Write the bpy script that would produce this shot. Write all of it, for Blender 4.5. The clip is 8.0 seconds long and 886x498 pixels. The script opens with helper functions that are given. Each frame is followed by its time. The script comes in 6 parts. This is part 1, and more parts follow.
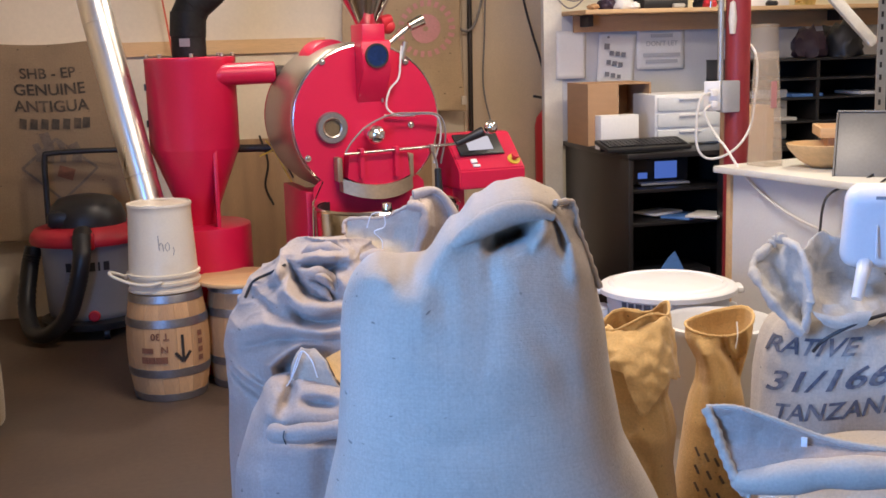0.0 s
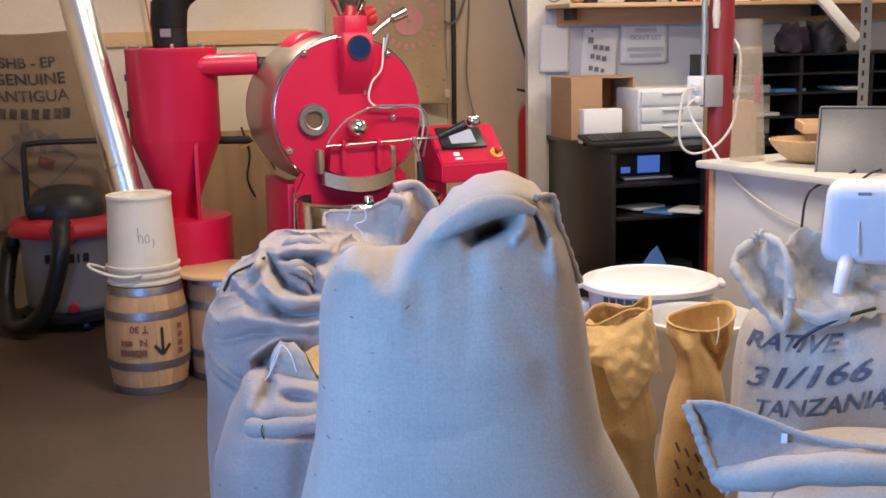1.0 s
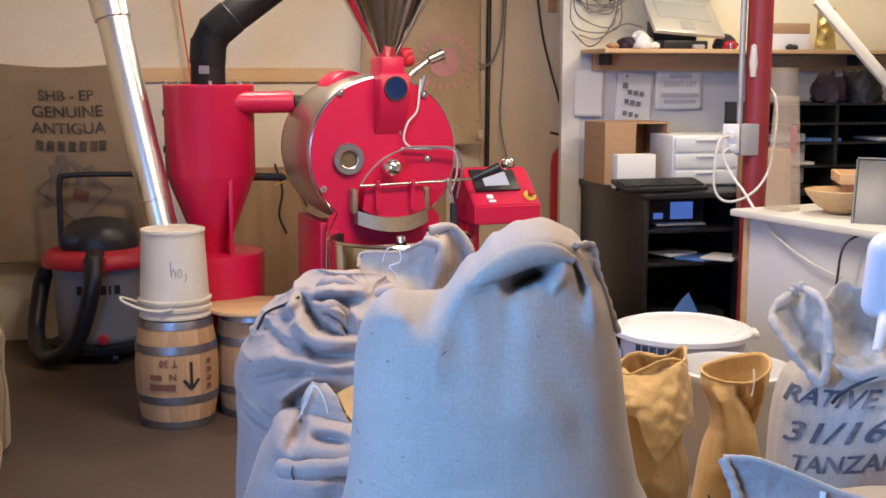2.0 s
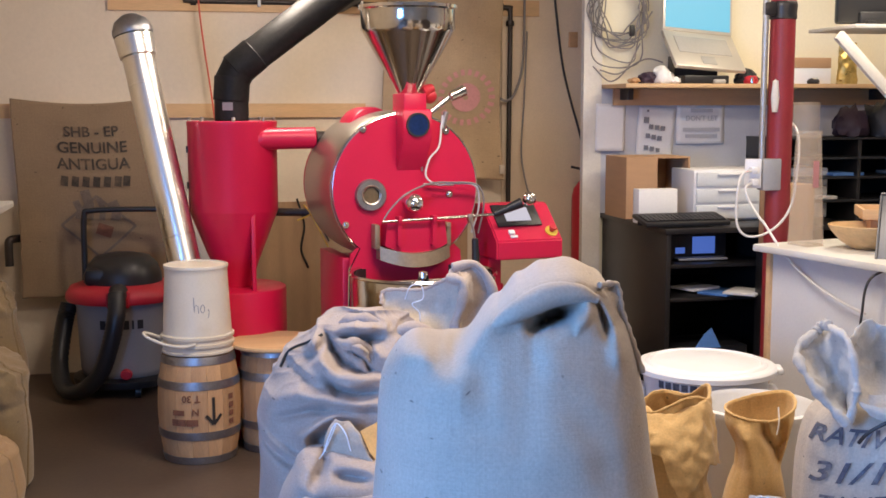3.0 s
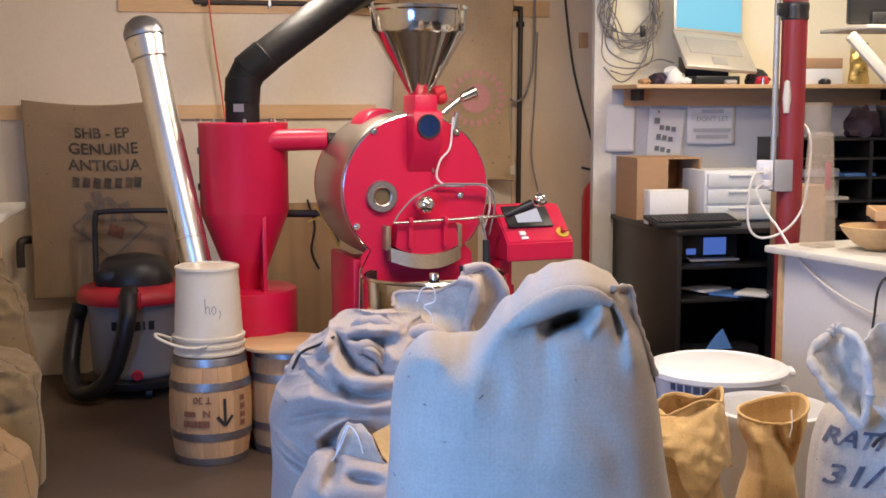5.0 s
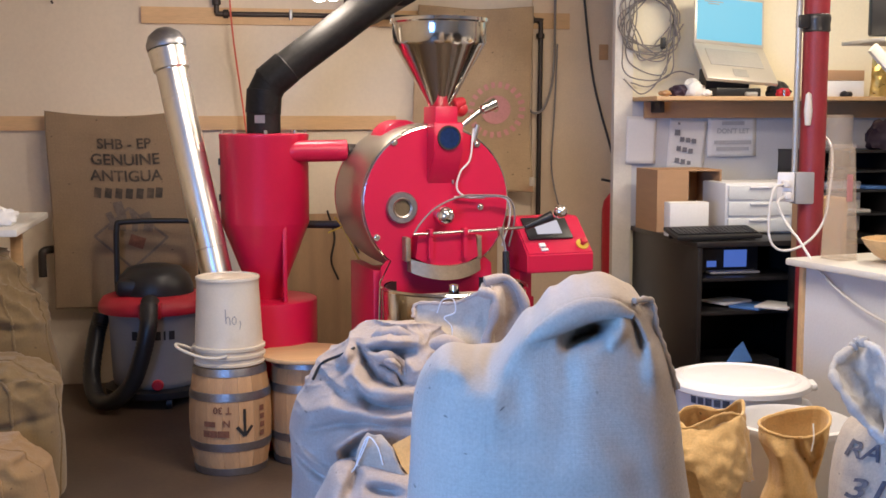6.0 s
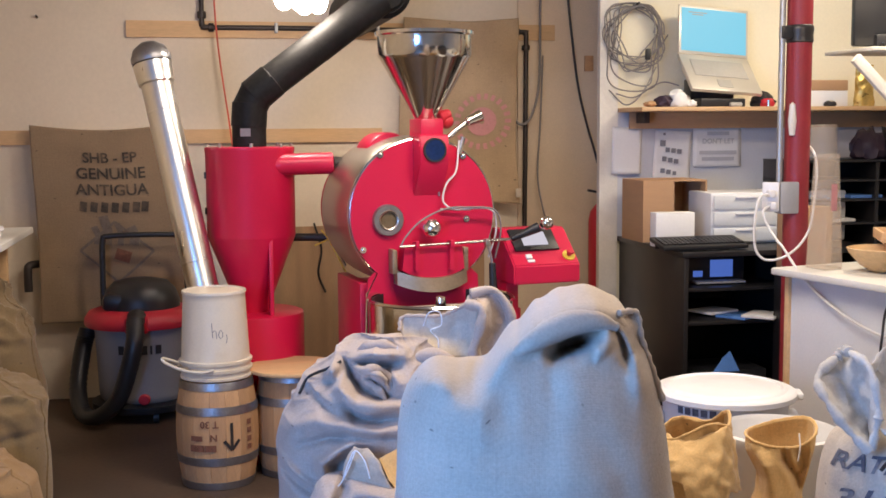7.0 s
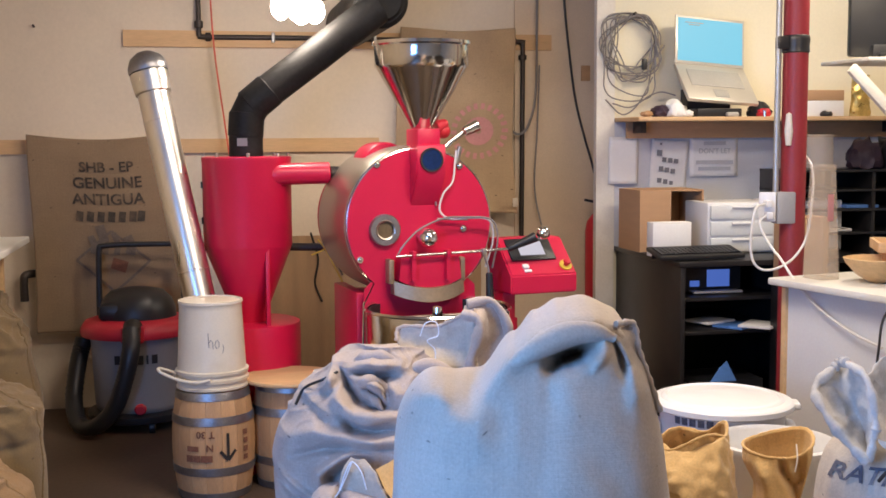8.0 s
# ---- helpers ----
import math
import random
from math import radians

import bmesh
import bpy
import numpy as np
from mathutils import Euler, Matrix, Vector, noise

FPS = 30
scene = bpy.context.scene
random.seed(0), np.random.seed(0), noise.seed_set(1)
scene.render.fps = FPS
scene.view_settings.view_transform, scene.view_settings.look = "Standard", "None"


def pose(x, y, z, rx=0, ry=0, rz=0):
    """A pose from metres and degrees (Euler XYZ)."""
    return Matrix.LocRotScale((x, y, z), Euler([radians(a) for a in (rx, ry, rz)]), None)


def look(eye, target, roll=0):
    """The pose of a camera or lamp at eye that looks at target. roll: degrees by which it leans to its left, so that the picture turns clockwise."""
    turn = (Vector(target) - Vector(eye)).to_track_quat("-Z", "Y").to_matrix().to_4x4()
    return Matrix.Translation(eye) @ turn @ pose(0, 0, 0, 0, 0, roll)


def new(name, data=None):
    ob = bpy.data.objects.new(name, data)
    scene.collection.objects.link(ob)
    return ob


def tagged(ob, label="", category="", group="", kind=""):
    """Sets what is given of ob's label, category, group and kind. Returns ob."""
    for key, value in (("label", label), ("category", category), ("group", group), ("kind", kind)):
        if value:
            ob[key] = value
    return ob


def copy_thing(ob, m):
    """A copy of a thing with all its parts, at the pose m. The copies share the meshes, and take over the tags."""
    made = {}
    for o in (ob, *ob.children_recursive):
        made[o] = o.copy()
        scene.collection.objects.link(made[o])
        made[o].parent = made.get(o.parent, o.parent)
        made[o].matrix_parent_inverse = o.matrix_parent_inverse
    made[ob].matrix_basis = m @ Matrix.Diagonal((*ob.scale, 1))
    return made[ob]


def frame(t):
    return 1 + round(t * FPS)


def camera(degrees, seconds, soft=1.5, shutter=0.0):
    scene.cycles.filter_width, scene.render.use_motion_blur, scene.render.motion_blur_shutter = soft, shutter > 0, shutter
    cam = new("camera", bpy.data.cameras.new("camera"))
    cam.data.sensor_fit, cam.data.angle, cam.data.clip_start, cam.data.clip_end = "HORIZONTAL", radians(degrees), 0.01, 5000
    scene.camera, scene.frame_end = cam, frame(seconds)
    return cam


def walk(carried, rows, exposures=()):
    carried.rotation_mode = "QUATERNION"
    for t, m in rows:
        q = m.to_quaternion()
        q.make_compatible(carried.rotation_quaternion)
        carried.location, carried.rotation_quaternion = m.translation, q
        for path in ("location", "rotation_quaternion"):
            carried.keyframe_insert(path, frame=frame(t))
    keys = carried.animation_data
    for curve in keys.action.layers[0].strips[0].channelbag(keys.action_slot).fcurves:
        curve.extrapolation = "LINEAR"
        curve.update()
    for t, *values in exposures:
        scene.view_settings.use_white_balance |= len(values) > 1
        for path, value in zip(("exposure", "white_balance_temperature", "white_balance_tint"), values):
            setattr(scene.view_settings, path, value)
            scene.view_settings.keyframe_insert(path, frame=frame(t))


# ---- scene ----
cam = camera(42.0, 8.0, soft=1.6)
walk(cam, [
    (0, pose(0.0205, -0.0320, 1.4347, 79.889, 1.607, -14.336)),
    (0.2, pose(0.0232, -0.0304, 1.4327, 79.459, 1.593, -14.423)),
    (0.5, pose(0.0274, -0.0281, 1.4297, 79.375, 1.572, -14.808)),
    (1, pose(0.0332, -0.0147, 1.4328, 79.527, 1.167, -15.073)),
    (1.2, pose(0.0297, -0.0125, 1.4361, 80.181, 0.430, -15.283)),
    (1.5, pose(0.0244, -0.0091, 1.4410, 80.549, 0.002, -14.879)),
    (1.7, pose(0.0188, -0.0050, 1.4432, 80.899, -0.019, -14.679)),
    (2, pose(0.0105, 0.0011, 1.4466, 81.431, -0.051, -13.596)),
    (2.2, pose(0.0098, 0.0009, 1.4482, 82.158, -0.051, -12.673)),
    (3.3, pose(0.0001, -0.0019, 1.4693, 83.003, 0.164, -12.559)),
    (3.5, pose(-0.0006, -0.0021, 1.4709, 82.840, 0.164, -12.452)),
    (4, pose(-0.0000, 0.0000, 1.4700, 82.800, 0.260, -12.500)),
    (4.5, pose(-0.0027, 0.0035, 1.4706, 82.954, 0.181, -12.315)),
    (4.7, pose(-0.0033, 0.0033, 1.4707, 82.965, 0.181, -12.234)),
    (5.8, pose(-0.0105, 0.0005, 1.4724, 83.322, 0.079, -11.558)),
    (6, pose(-0.0110, 0.0003, 1.4725, 83.527, 0.079, -11.235)),
    (6.5, pose(-0.0052, -0.0008, 1.4769, 83.800, 0.234, -11.382)),
    (7, pose(-0.0045, -0.0016, 1.4779, 84.061, 0.424, -11.864)),
    (7.5, pose(-0.0034, 0.0024, 1.4778, 84.086, 0.424, -11.822)),
    (8, pose(-0.0043, 0.0014, 1.4816, 84.500, 0.384, -12.025)),
], exposures=[(0.0, 0.0), (8.0, 0.0)])

# ---- light ----
world = bpy.data.worlds.new("sky")
scene.world = world
world.use_nodes = True
wn = world.node_tree.nodes
sky = wn.new("ShaderNodeTexSky")
sky.sky_type, sky.sun_disc = "NISHITA", False
sky.sun_elevation, sky.sun_rotation = radians(35), radians(200)
world.node_tree.links.new(sky.outputs[0], wn["Background"].inputs[0])
wn["Background"].inputs[1].default_value = 0.1


def lamp(name, kind, m, energy, color, **more):
    data = bpy.data.lights.new(name, kind)
    data.energy, data.color = energy, color
    for key, value in more.items():
        if key == "size":
            data.size = value
        elif key == "size_y":
            data.shape, data.size_y = "RECTANGLE", value
        elif key == "soft":
            data.shadow_soft_size = value
    ob = new(name, data)
    ob.matrix_world = m
    return ob


# daylight through the unseen shop window at the left, bulbs by the duct, nook lamp overhead
lamp("window_daylight", "AREA", look((-1.31, 0.78, 1.30), (0.9, 2.1, 0.80)), 100, (0.15, 0.395, 1.0), size=1.1, size_y=1.1)
lamp("nook_light", "AREA", look((3.1, 4.6, 2.68), (2.9, 5.0, 0.0)), 36, (1.0, 0.86, 0.67), size=1.1, size_y=0.3)
# added warm fill for the sacks, trim and room; no fixtures stand here
lamp("side_fill", "AREA", look((2.3, 1.5, 2.70), (1.9, 4.5, 0.8)), 28, (1.0, 0.78, 0.60), size=1.2, size_y=0.3)
lamp("room_fill", "AREA", look((0.95, 3.2, 2.70), (0.95, 3.7, 0.0)), 56, (1.0, 0.85, 0.72), size=1.2, size_y=0.3)


# ---- materials ----
def mat(name, color, rough=0.6, metal=0.0, vary=0.12, scale=6.0, fine=90.0, bump=0.15, stain=None, amount=0.3, grain=(1, 1, 1), island=0.0):
    """Two scales of colour change, fine relief, optional stains and a grain direction."""
    m = bpy.data.materials.new(name)
    m.use_nodes = True
    n, link = m.node_tree.nodes, m.node_tree.links.new
    b = n["Principled BSDF"]
    b.inputs["Metallic"].default_value = metal
    co = n.new("ShaderNodeTexCoord")
    mp = n.new("ShaderNodeMapping")
    mp.inputs["Scale"].default_value = grain
    link(co.outputs["Object"], mp.inputs[0])

    def tex(s, d=4.0):
        t = n.new("ShaderNodeTexNoise")
        t.inputs["Scale"].default_value, t.inputs["Detail"].default_value = s, d
        link(mp.outputs[0], t.inputs["Vector"])
        return t

    big, small = tex(scale), tex(fine, 3.0)
    mix = n.new("ShaderNodeMix")
    mix.data_type = "RGBA"
    c = Vector(color)
    mix.inputs[6].default_value = (*(c * (1 - vary)), 1)
    mix.inputs[7].default_value = (*[min(v * (1 + vary), 0.95) for v in c], 1)
    add = n.new("ShaderNodeMath")
    add.operation = "MULTIPLY_ADD"
    add.inputs[1].default_value = 0.45
    link(small.outputs[0], add.inputs[0])
    half = n.new("ShaderNodeMath")
    half.operation = "MULTIPLY"
    half.inputs[1].default_value = 0.55
    link(big.outputs[0], half.inputs[0])
    link(half.outputs[0], add.inputs[2])
    ramp = n.new("ShaderNodeMapRange")
    ramp.inputs[1].default_value, ramp.inputs[2].default_value = 0.32, 0.68
    link(add.outputs[0], ramp.inputs[0])
    link(ramp.outputs[0], mix.inputs[0])
    out = mix.outputs[2]
    if stain:
        st = tex(scale * 0.45, 6.0)
        cut = n.new("ShaderNodeMapRange")
        cut.inputs[1].default_value, cut.inputs[2].default_value, cut.inputs[4].default_value = 0.5, 0.72, amount
        link(st.outputs[0], cut.inputs[0])
        m2 = n.new("ShaderNodeMix")
        m2.data_type = "RGBA"
        m2.inputs[7].default_value = (*stain, 1)
        link(cut.outputs[0], m2.inputs[0])
        link(out, m2.inputs[6])
        out = m2.outputs[2]
    if island:
        oi = n.new("ShaderNodeObjectInfo")
        hs = n.new("ShaderNodeHueSaturation")
        mr = n.new("ShaderNodeMapRange")
        mr.inputs[3].default_value, mr.inputs[4].default_value = 1 - island, 1 + island
        link(oi.outputs["Random"], mr.inputs[0])
        link(mr.outputs[0], hs.inputs["Value"])
        link(out, hs.inputs["Color"])
        out = hs.outputs[0]
    link(out, b.inputs["Base Color"])
    rr = n.new("ShaderNodeMapRange")
    rr.inputs[3].default_value, rr.inputs[4].default_value = max(rough - 0.09, 0.03), min(rough + 0.09, 1)
    link(big.outputs[0], rr.inputs[0])
    link(rr.outputs[0], b.inputs["Roughness"])
    bp = n.new("ShaderNodeBump")
    bp.inputs["Strength"].default_value, bp.inputs["Distance"].default_value = bump, 0.004
    link(small.outputs[0], bp.inputs["Height"])
    link(bp.outputs[0], b.inputs["Normal"])
    return m


def burlap(name, color, dark, weave=2300.0, vary=0.15, fuzz=0.045):
    """Woven jute: crossing threads in metres of cloth, slubs, and darker flecks."""
    m = mat(name, color, 0.92, vary=vary, scale=5.0, fine=150.0, bump=0.3, stain=dark, amount=0.22)
    n, link = m.node_tree.nodes, m.node_tree.links.new
    b = n["Principled BSDF"]
    uv = n.new("ShaderNodeTexCoord")
    waves = []
    for k, axis in enumerate(("X", "Y")):
        w = n.new("ShaderNodeTexWave")
        w.bands_direction = axis
        w.inputs["Scale"].default_value = weave / 20.0
        w.inputs["Distortion"].default_value = 1.2
        w.inputs["Detail"].default_value = 1.0
        w.inputs["Detail Scale"].default_value = 2.0
        link(uv.outputs["UV"], w.inputs["Vector"])
        waves.append(w)
    mx = n.new("ShaderNodeMath")
    mx.operation = "MULTIPLY"
    link(waves[0].outputs["Fac"], mx.inputs[0])
    link(waves[1].outputs["Fac"], mx.inputs[1])
    # slubs: long noise along both threads
    slub = []
    for s in ((6.0, 260.0, 1.0), (260.0, 6.0, 1.0)):
        mp = n.new("ShaderNodeMapping")
        mp.inputs["Scale"].default_value = s
        link(uv.outputs["UV"], mp.inputs[0])
        t = n.new("ShaderNodeTexNoise")
        t.inputs["Scale"].default_value, t.inputs["Detail"].default_value = 1.0, 2.0
        link(mp.outputs[0], t.inputs["Vector"])
        slub.append(t)
    ad = n.new("ShaderNodeMath")
    ad.operation = "ADD"
    link(slub[0].outputs[0], ad.inputs[0])
    link(slub[1].outputs[0], ad.inputs[1])
    tone = n.new("ShaderNodeMapRange")
    tone.inputs[1].default_value, tone.inputs[2].default_value = 0.7, 1.3
    tone.inputs[3].default_value, tone.inputs[4].default_value = 1 - fuzz, 1 + fuzz
    link(ad.outputs[0], tone.inputs[0])
    # flecks of dark fibre
    fl = n.new("ShaderNodeTexNoise")
    fl.inputs["Scale"].default_value, fl.inputs["Detail"].default_value = 46.0, 1.0
    fm = n.new("ShaderNodeMapping")
    fm.inputs["Scale"].default_value = (0.55, 1.0, 1.0)
    link(uv.outputs["UV"], fm.inputs[0])
    link(fm.outputs[0], fl.inputs["Vector"])
    fc = n.new("ShaderNodeMapRange")
    fc.inputs[1].default_value, fc.inputs[2].default_value = 0.735, 0.77
    fc.inputs[3].default_value, fc.inputs[4].default_value = 1.0, 0.45
    link(fl.outputs[0], fc.inputs[0])
    mul = n.new("ShaderNodeMath")
    mul.operation = "MULTIPLY"
    link(tone.outputs[0], mul.inputs[0])
    link(fc.outputs[0], mul.inputs[1])
    hs = n.new("ShaderNodeHueSaturation")
    old = b.inputs["Base Color"].links[0].from_socket
    link(old, hs.inputs["Color"])
    link(mul.outputs[0], hs.inputs["Value"])
    link(hs.outputs[0], b.inputs["Base Color"])
    bp = n.new("ShaderNodeBump")
    bp.inputs["Strength"].default_value, bp.inputs["Distance"].default_value = 0.22, 0.0012
    link(mx.outputs[0], bp.inputs["Height"])
    link(b.inputs["Normal"].links[0].from_socket, bp.inputs["Normal"])
    link(bp.outputs[0], b.inputs["Normal"])
    b.inputs["Sheen Weight"].default_value = 0.25
    return m


def glass(name, color=(1, 1, 1), rough=0.02):
    m = bpy.data.materials.new(name)
    m.use_nodes = True
    b = m.node_tree.nodes["Principled BSDF"]
    b.inputs["Base Color"].default_value = (*color, 1)
    b.inputs["Transmission Weight"].default_value = 1.0
    b.inputs["Roughness"].default_value = rough
    b.inputs["IOR"].default_value = 1.45
    return m


def glow(name, color, strength):
    m = bpy.data.materials.new(name)
    m.use_nodes = True
    b = m.node_tree.nodes["Principled BSDF"]
    b.inputs["Base Color"].default_value = (0.05, 0.05, 0.05, 1)
    b.inputs["Emission Color"].default_value = (*color, 1)
    b.inputs["Emission Strength"].default_value = strength
    return m


PLASTER = mat("plaster", (0.72, 0.62, 0.48), 0.85, vary=0.05, scale=2.2, fine=60, bump=0.12, stain=(0.50, 0.40, 0.28), amount=0.25)
PANEL = mat("fibreboard", (0.74, 0.60, 0.43), 0.8, vary=0.08, scale=3, fine=120, bump=0.1, stain=(0.56, 0.43, 0.28), amount=0.4)
CREAM = mat("cream_paint", (0.80, 0.74, 0.56), 0.75, vary=0.04, scale=2, fine=70, bump=0.08)
GREYWALL = mat("grey_pinboard", (0.60, 0.60, 0.62), 0.8, vary=0.05, scale=4, fine=120, bump=0.1)
WHITETRIM = mat("worn_white_paint", (0.74, 0.70, 0.62), 0.6, vary=0.07, scale=9, fine=80, bump=0.15, stain=(0.5, 0.43, 0.33), amount=0.5)
PINE = mat("pine_board", (0.66, 0.43, 0.22), 0.65, vary=0.14, scale=4, fine=40, bump=0.15, grain=(0.5, 6, 6), stain=(0.45, 0.26, 0.12), amount=0.3)
SHELFWOOD = mat("shelf_wood", (0.50, 0.29, 0.14), 0.55, vary=0.15, scale=4, fine=50, bump=0.12, grain=(0.5, 6, 6))
FLOOR = mat("worn_concrete_floor", (0.094, 0.062, 0.041), 0.55, vary=0.2, scale=2.0, fine=40, bump=0.2, stain=(0.06, 0.048, 0.04), amount=0.6)
CEIL = mat("ceiling_paint", (0.6, 0.54, 0.45), 0.9, vary=0.04)
RED = mat("red_enamel", (0.60, 0.008, 0.055), 0.38, vary=0.06, scale=5, fine=160, bump=0.05, stain=(0.42, 0.008, 0.04), amount=0.35)
REDPOST = mat("red_post_paint", (0.28, 0.022, 0.03), 0.5, vary=0.12, scale=8, fine=90, bump=0.2, stain=(0.22, 0.05, 0.04), amount=0.5)
LIPMETAL = mat("aged_metal", (0.36, 0.27, 0.18), 0.5, 0.6, vary=0.15, scale=10, fine=80, bump=0.1)
STEEL = mat("brushed_steel", (0.55, 0.50, 0.44), 0.34, 1.0, vary=0.08, scale=6, fine=120, bump=0.1, grain=(1, 14, 1))
POLISHED = mat("polished_steel", (0.66, 0.63, 0.58), 0.13, 1.0, vary=0.05, scale=5, fine=60, bump=0.02)
DUCTSTEEL = mat("galvanised_duct", (0.78, 0.76, 0.72), 0.3, 1.0, vary=0.06, scale=5, fine=60, bump=0.015, grain=(3, 3, 0.6))
CHROME = mat("chrome", (0.85, 0.83, 0.8), 0.08, 1.0, vary=0.02, bump=0.0)
HOOP = mat("galvanised_hoop", (0.33, 0.33, 0.34), 0.42, 0.9, vary=0.15, scale=20, fine=120, bump=0.15, stain=(0.2, 0.16, 0.12), amount=0.4)
BLACK = mat("black_paint", (0.022, 0.021, 0.022), 0.5, vary=0.2, scale=8, fine=120, bump=0.12)
DUCTBLACK = mat("black_stove_pipe", (0.013, 0.0125, 0.0125), 0.55, vary=0.4, scale=9, fine=60, bump=0.1, stain=(0.04, 0.04, 0.04), amount=0.35)
DUCTBLACK.node_tree.nodes["Principled BSDF"].inputs["Specular IOR Level"].default_value = 0.18
BLACKPLASTIC = mat("black_plastic", (0.02, 0.02, 0.022), 0.4, vary=0.15, fine=200, bump=0.1)
IRON = mat("iron_pipe", (0.055, 0.045, 0.04), 0.5, 0.6, vary=0.2, scale=15, bump=0.15)
LAMINATE = mat("black_laminate", (0.018, 0.017, 0.018), 0.32, vary=0.2, scale=6, fine=100, bump=0.06)
OAK = mat("keg_staves", (0.56, 0.33, 0.16), 0.6, vary=0.16, scale=6, fine=40, bump=0.2, grain=(7, 7, 0.7), stain=(0.33, 0.17, 0.07), amount=0.35, island=0.12)
BAGINK = mat("worn_bag_ink", (0.062, 0.048, 0.036), 0.9, vary=0.5, scale=30, fine=120, stain=(0.19, 0.13, 0.08), amount=0.85)
LIDGREY = mat("dark_grey_lid", (0.17, 0.17, 0.17), 0.45, 0.3, vary=0.1)
STENCIL = mat("stencil_ink", (0.03, 0.024, 0.02), 0.85, vary=0.3, scale=40, fine=160)
FADED = mat("faded_ink", (0.17, 0.13, 0.10), 0.9, vary=0.3, scale=40, fine=160)
BLUEINK = mat("blue_black_ink", (0.11, 0.115, 0.145), 0.9, stain=(0.36, 0.34, 0.31), amount=0.8, vary=0.4, scale=60, fine=200)
BROWNINK = mat("brown_ink", (0.20, 0.08, 0.045), 0.85, vary=0.3, scale=40, fine=160)
BUCKET = mat("bucket_plastic", (0.74, 0.68, 0.56), 0.42, vary=0.05, scale=8, fine=120, bump=0.05, stain=(0.55, 0.42, 0.26), amount=0.55)
WHITEPLASTIC = mat("white_plastic", (0.80, 0.80, 0.80), 0.35, vary=0.03, scale=7, fine=120, bump=0.04, stain=(0.66, 0.62, 0.56), amount=0.3)
CLEARISH = mat("frosted_drawer", (0.70, 0.72, 0.72), 0.4, vary=0.05, scale=9, fine=100, bump=0.05)
BURLAP = burlap("burlap_grey", (0.47, 0.385, 0.295), (0.34, 0.265, 0.19))
BURLAP2 = burlap("burlap_mauve", (0.42, 0.34, 0.285), (0.22, 0.17, 0.14))
JUTE = burlap("burlap_gold", (0.68, 0.45, 0.19), (0.32, 0.19, 0.07))
PALE = burlap("burlap_pale", (0.53, 0.46, 0.37), (0.36, 0.30, 0.24))
WALLBAG = burlap("burlap_brown", (0.27, 0.185, 0.11), (0.18, 0.12, 0.07))
LINER = burlap("thin_liner", (0.66, 0.63, 0.57), (0.5, 0.46, 0.4))
LINER.node_tree.nodes["Principled BSDF"].inputs["Alpha"].default_value = 0.72
TANBAG = burlap("burlap_tan", (0.42, 0.30, 0.18), (0.30, 0.20, 0.11))
# darkened burlap for the side pile: its weak light is put into the colour
PILE = burlap("burlap_shaded_brown", (0.21, 0.14, 0.06), (0.12, 0.085, 0.05))
PILE2 = burlap("burlap_shaded_gold", (0.33, 0.20, 0.08), (0.2, 0.13, 0.06))
PLY = mat("brown_plywood", (0.42, 0.27, 0.15), 0.75, vary=0.12, scale=4, fine=50, bump=0.12, grain=(5, 5, 0.6), stain=(0.26, 0.16, 0.09), amount=0.45)
TANK = mat("grey_tank", (0.30, 0.29, 0.28), 0.5, vary=0.06, scale=8, fine=150, bump=0.08)
REDPLASTIC = mat("red_plastic", (0.55, 0.022, 0.04), 0.42, vary=0.06, fine=160, bump=0.06)
CARD = mat("cardboard", (0.47, 0.28, 0.15), 0.8, vary=0.08, scale=6, fine=120, bump=0.1, grain=(1, 1, 6))
PAPER = mat("paper", (0.80, 0.79, 0.77), 0.8, vary=0.03, scale=5)
PALEINK = mat("pale_print", (0.50, 0.50, 0.51), 0.8, vary=0.1)
GREYINK = mat("grey_print", (0.22, 0.22, 0.24), 0.8, vary=0.1)
CABLE = mat("white_cable", (0.72, 0.70, 0.66), 0.5, vary=0.04)
GREYCABLE = mat("grey_cable", (0.22, 0.20, 0.19), 0.5, vary=0.15)
BLACKCABLE = mat("black_cable", (0.02, 0.018, 0.018), 0.5)
REDCORD = mat("red_cord", (0.62, 0.12, 0.08), 0.7)
YELLOW = mat("yellow_wire", (0.7, 0.5, 0.06), 0.5)
THREAD = mat("white_thread", (0.8, 0.8, 0.8), 0.8)
ALU = mat("laptop_aluminium", (0.66, 0.62, 0.54), 0.4, 0.5, vary=0.04, fine=200, bump=0.03)
KEYCAPS = mat("key_caps", (0.42, 0.40, 0.36), 0.5, vary=0.1)
GALV = mat("galvanised_rack", (0.46, 0.46, 0.44), 0.45, 0.8, vary=0.12, scale=14, fine=100, bump=0.1)
GREYBOX = mat("grey_box", (0.42, 0.42, 0.42), 0.5, 0.2, vary=0.06)
WOODBOWL = mat("wooden_bowl", (0.60, 0.40, 0.20), 0.5, vary=0.15, scale=8, grain=(2, 8, 8))
COUNTER = mat("white_counter", (0.74, 0.73, 0.68), 0.4, vary=0.04, scale=5, stain=(0.6, 0.55, 0.45), amount=0.4)
PANELWHITE = mat("white_panel", (0.70, 0.71, 0.72), 0.6, vary=0.04, scale=5)
ACRYLIC = mat("clear_acrylic", (0.72, 0.60, 0.45), 0.25, vary=0.1, scale=12)
ACRYLIC.node_tree.nodes["Principled BSDF"].inputs["Alpha"].default_value = 0.2
DARKGLASS = mat("dark_glass", (0.012, 0.03, 0.10), 0.06, vary=0.3, scale=20, bump=0.0)
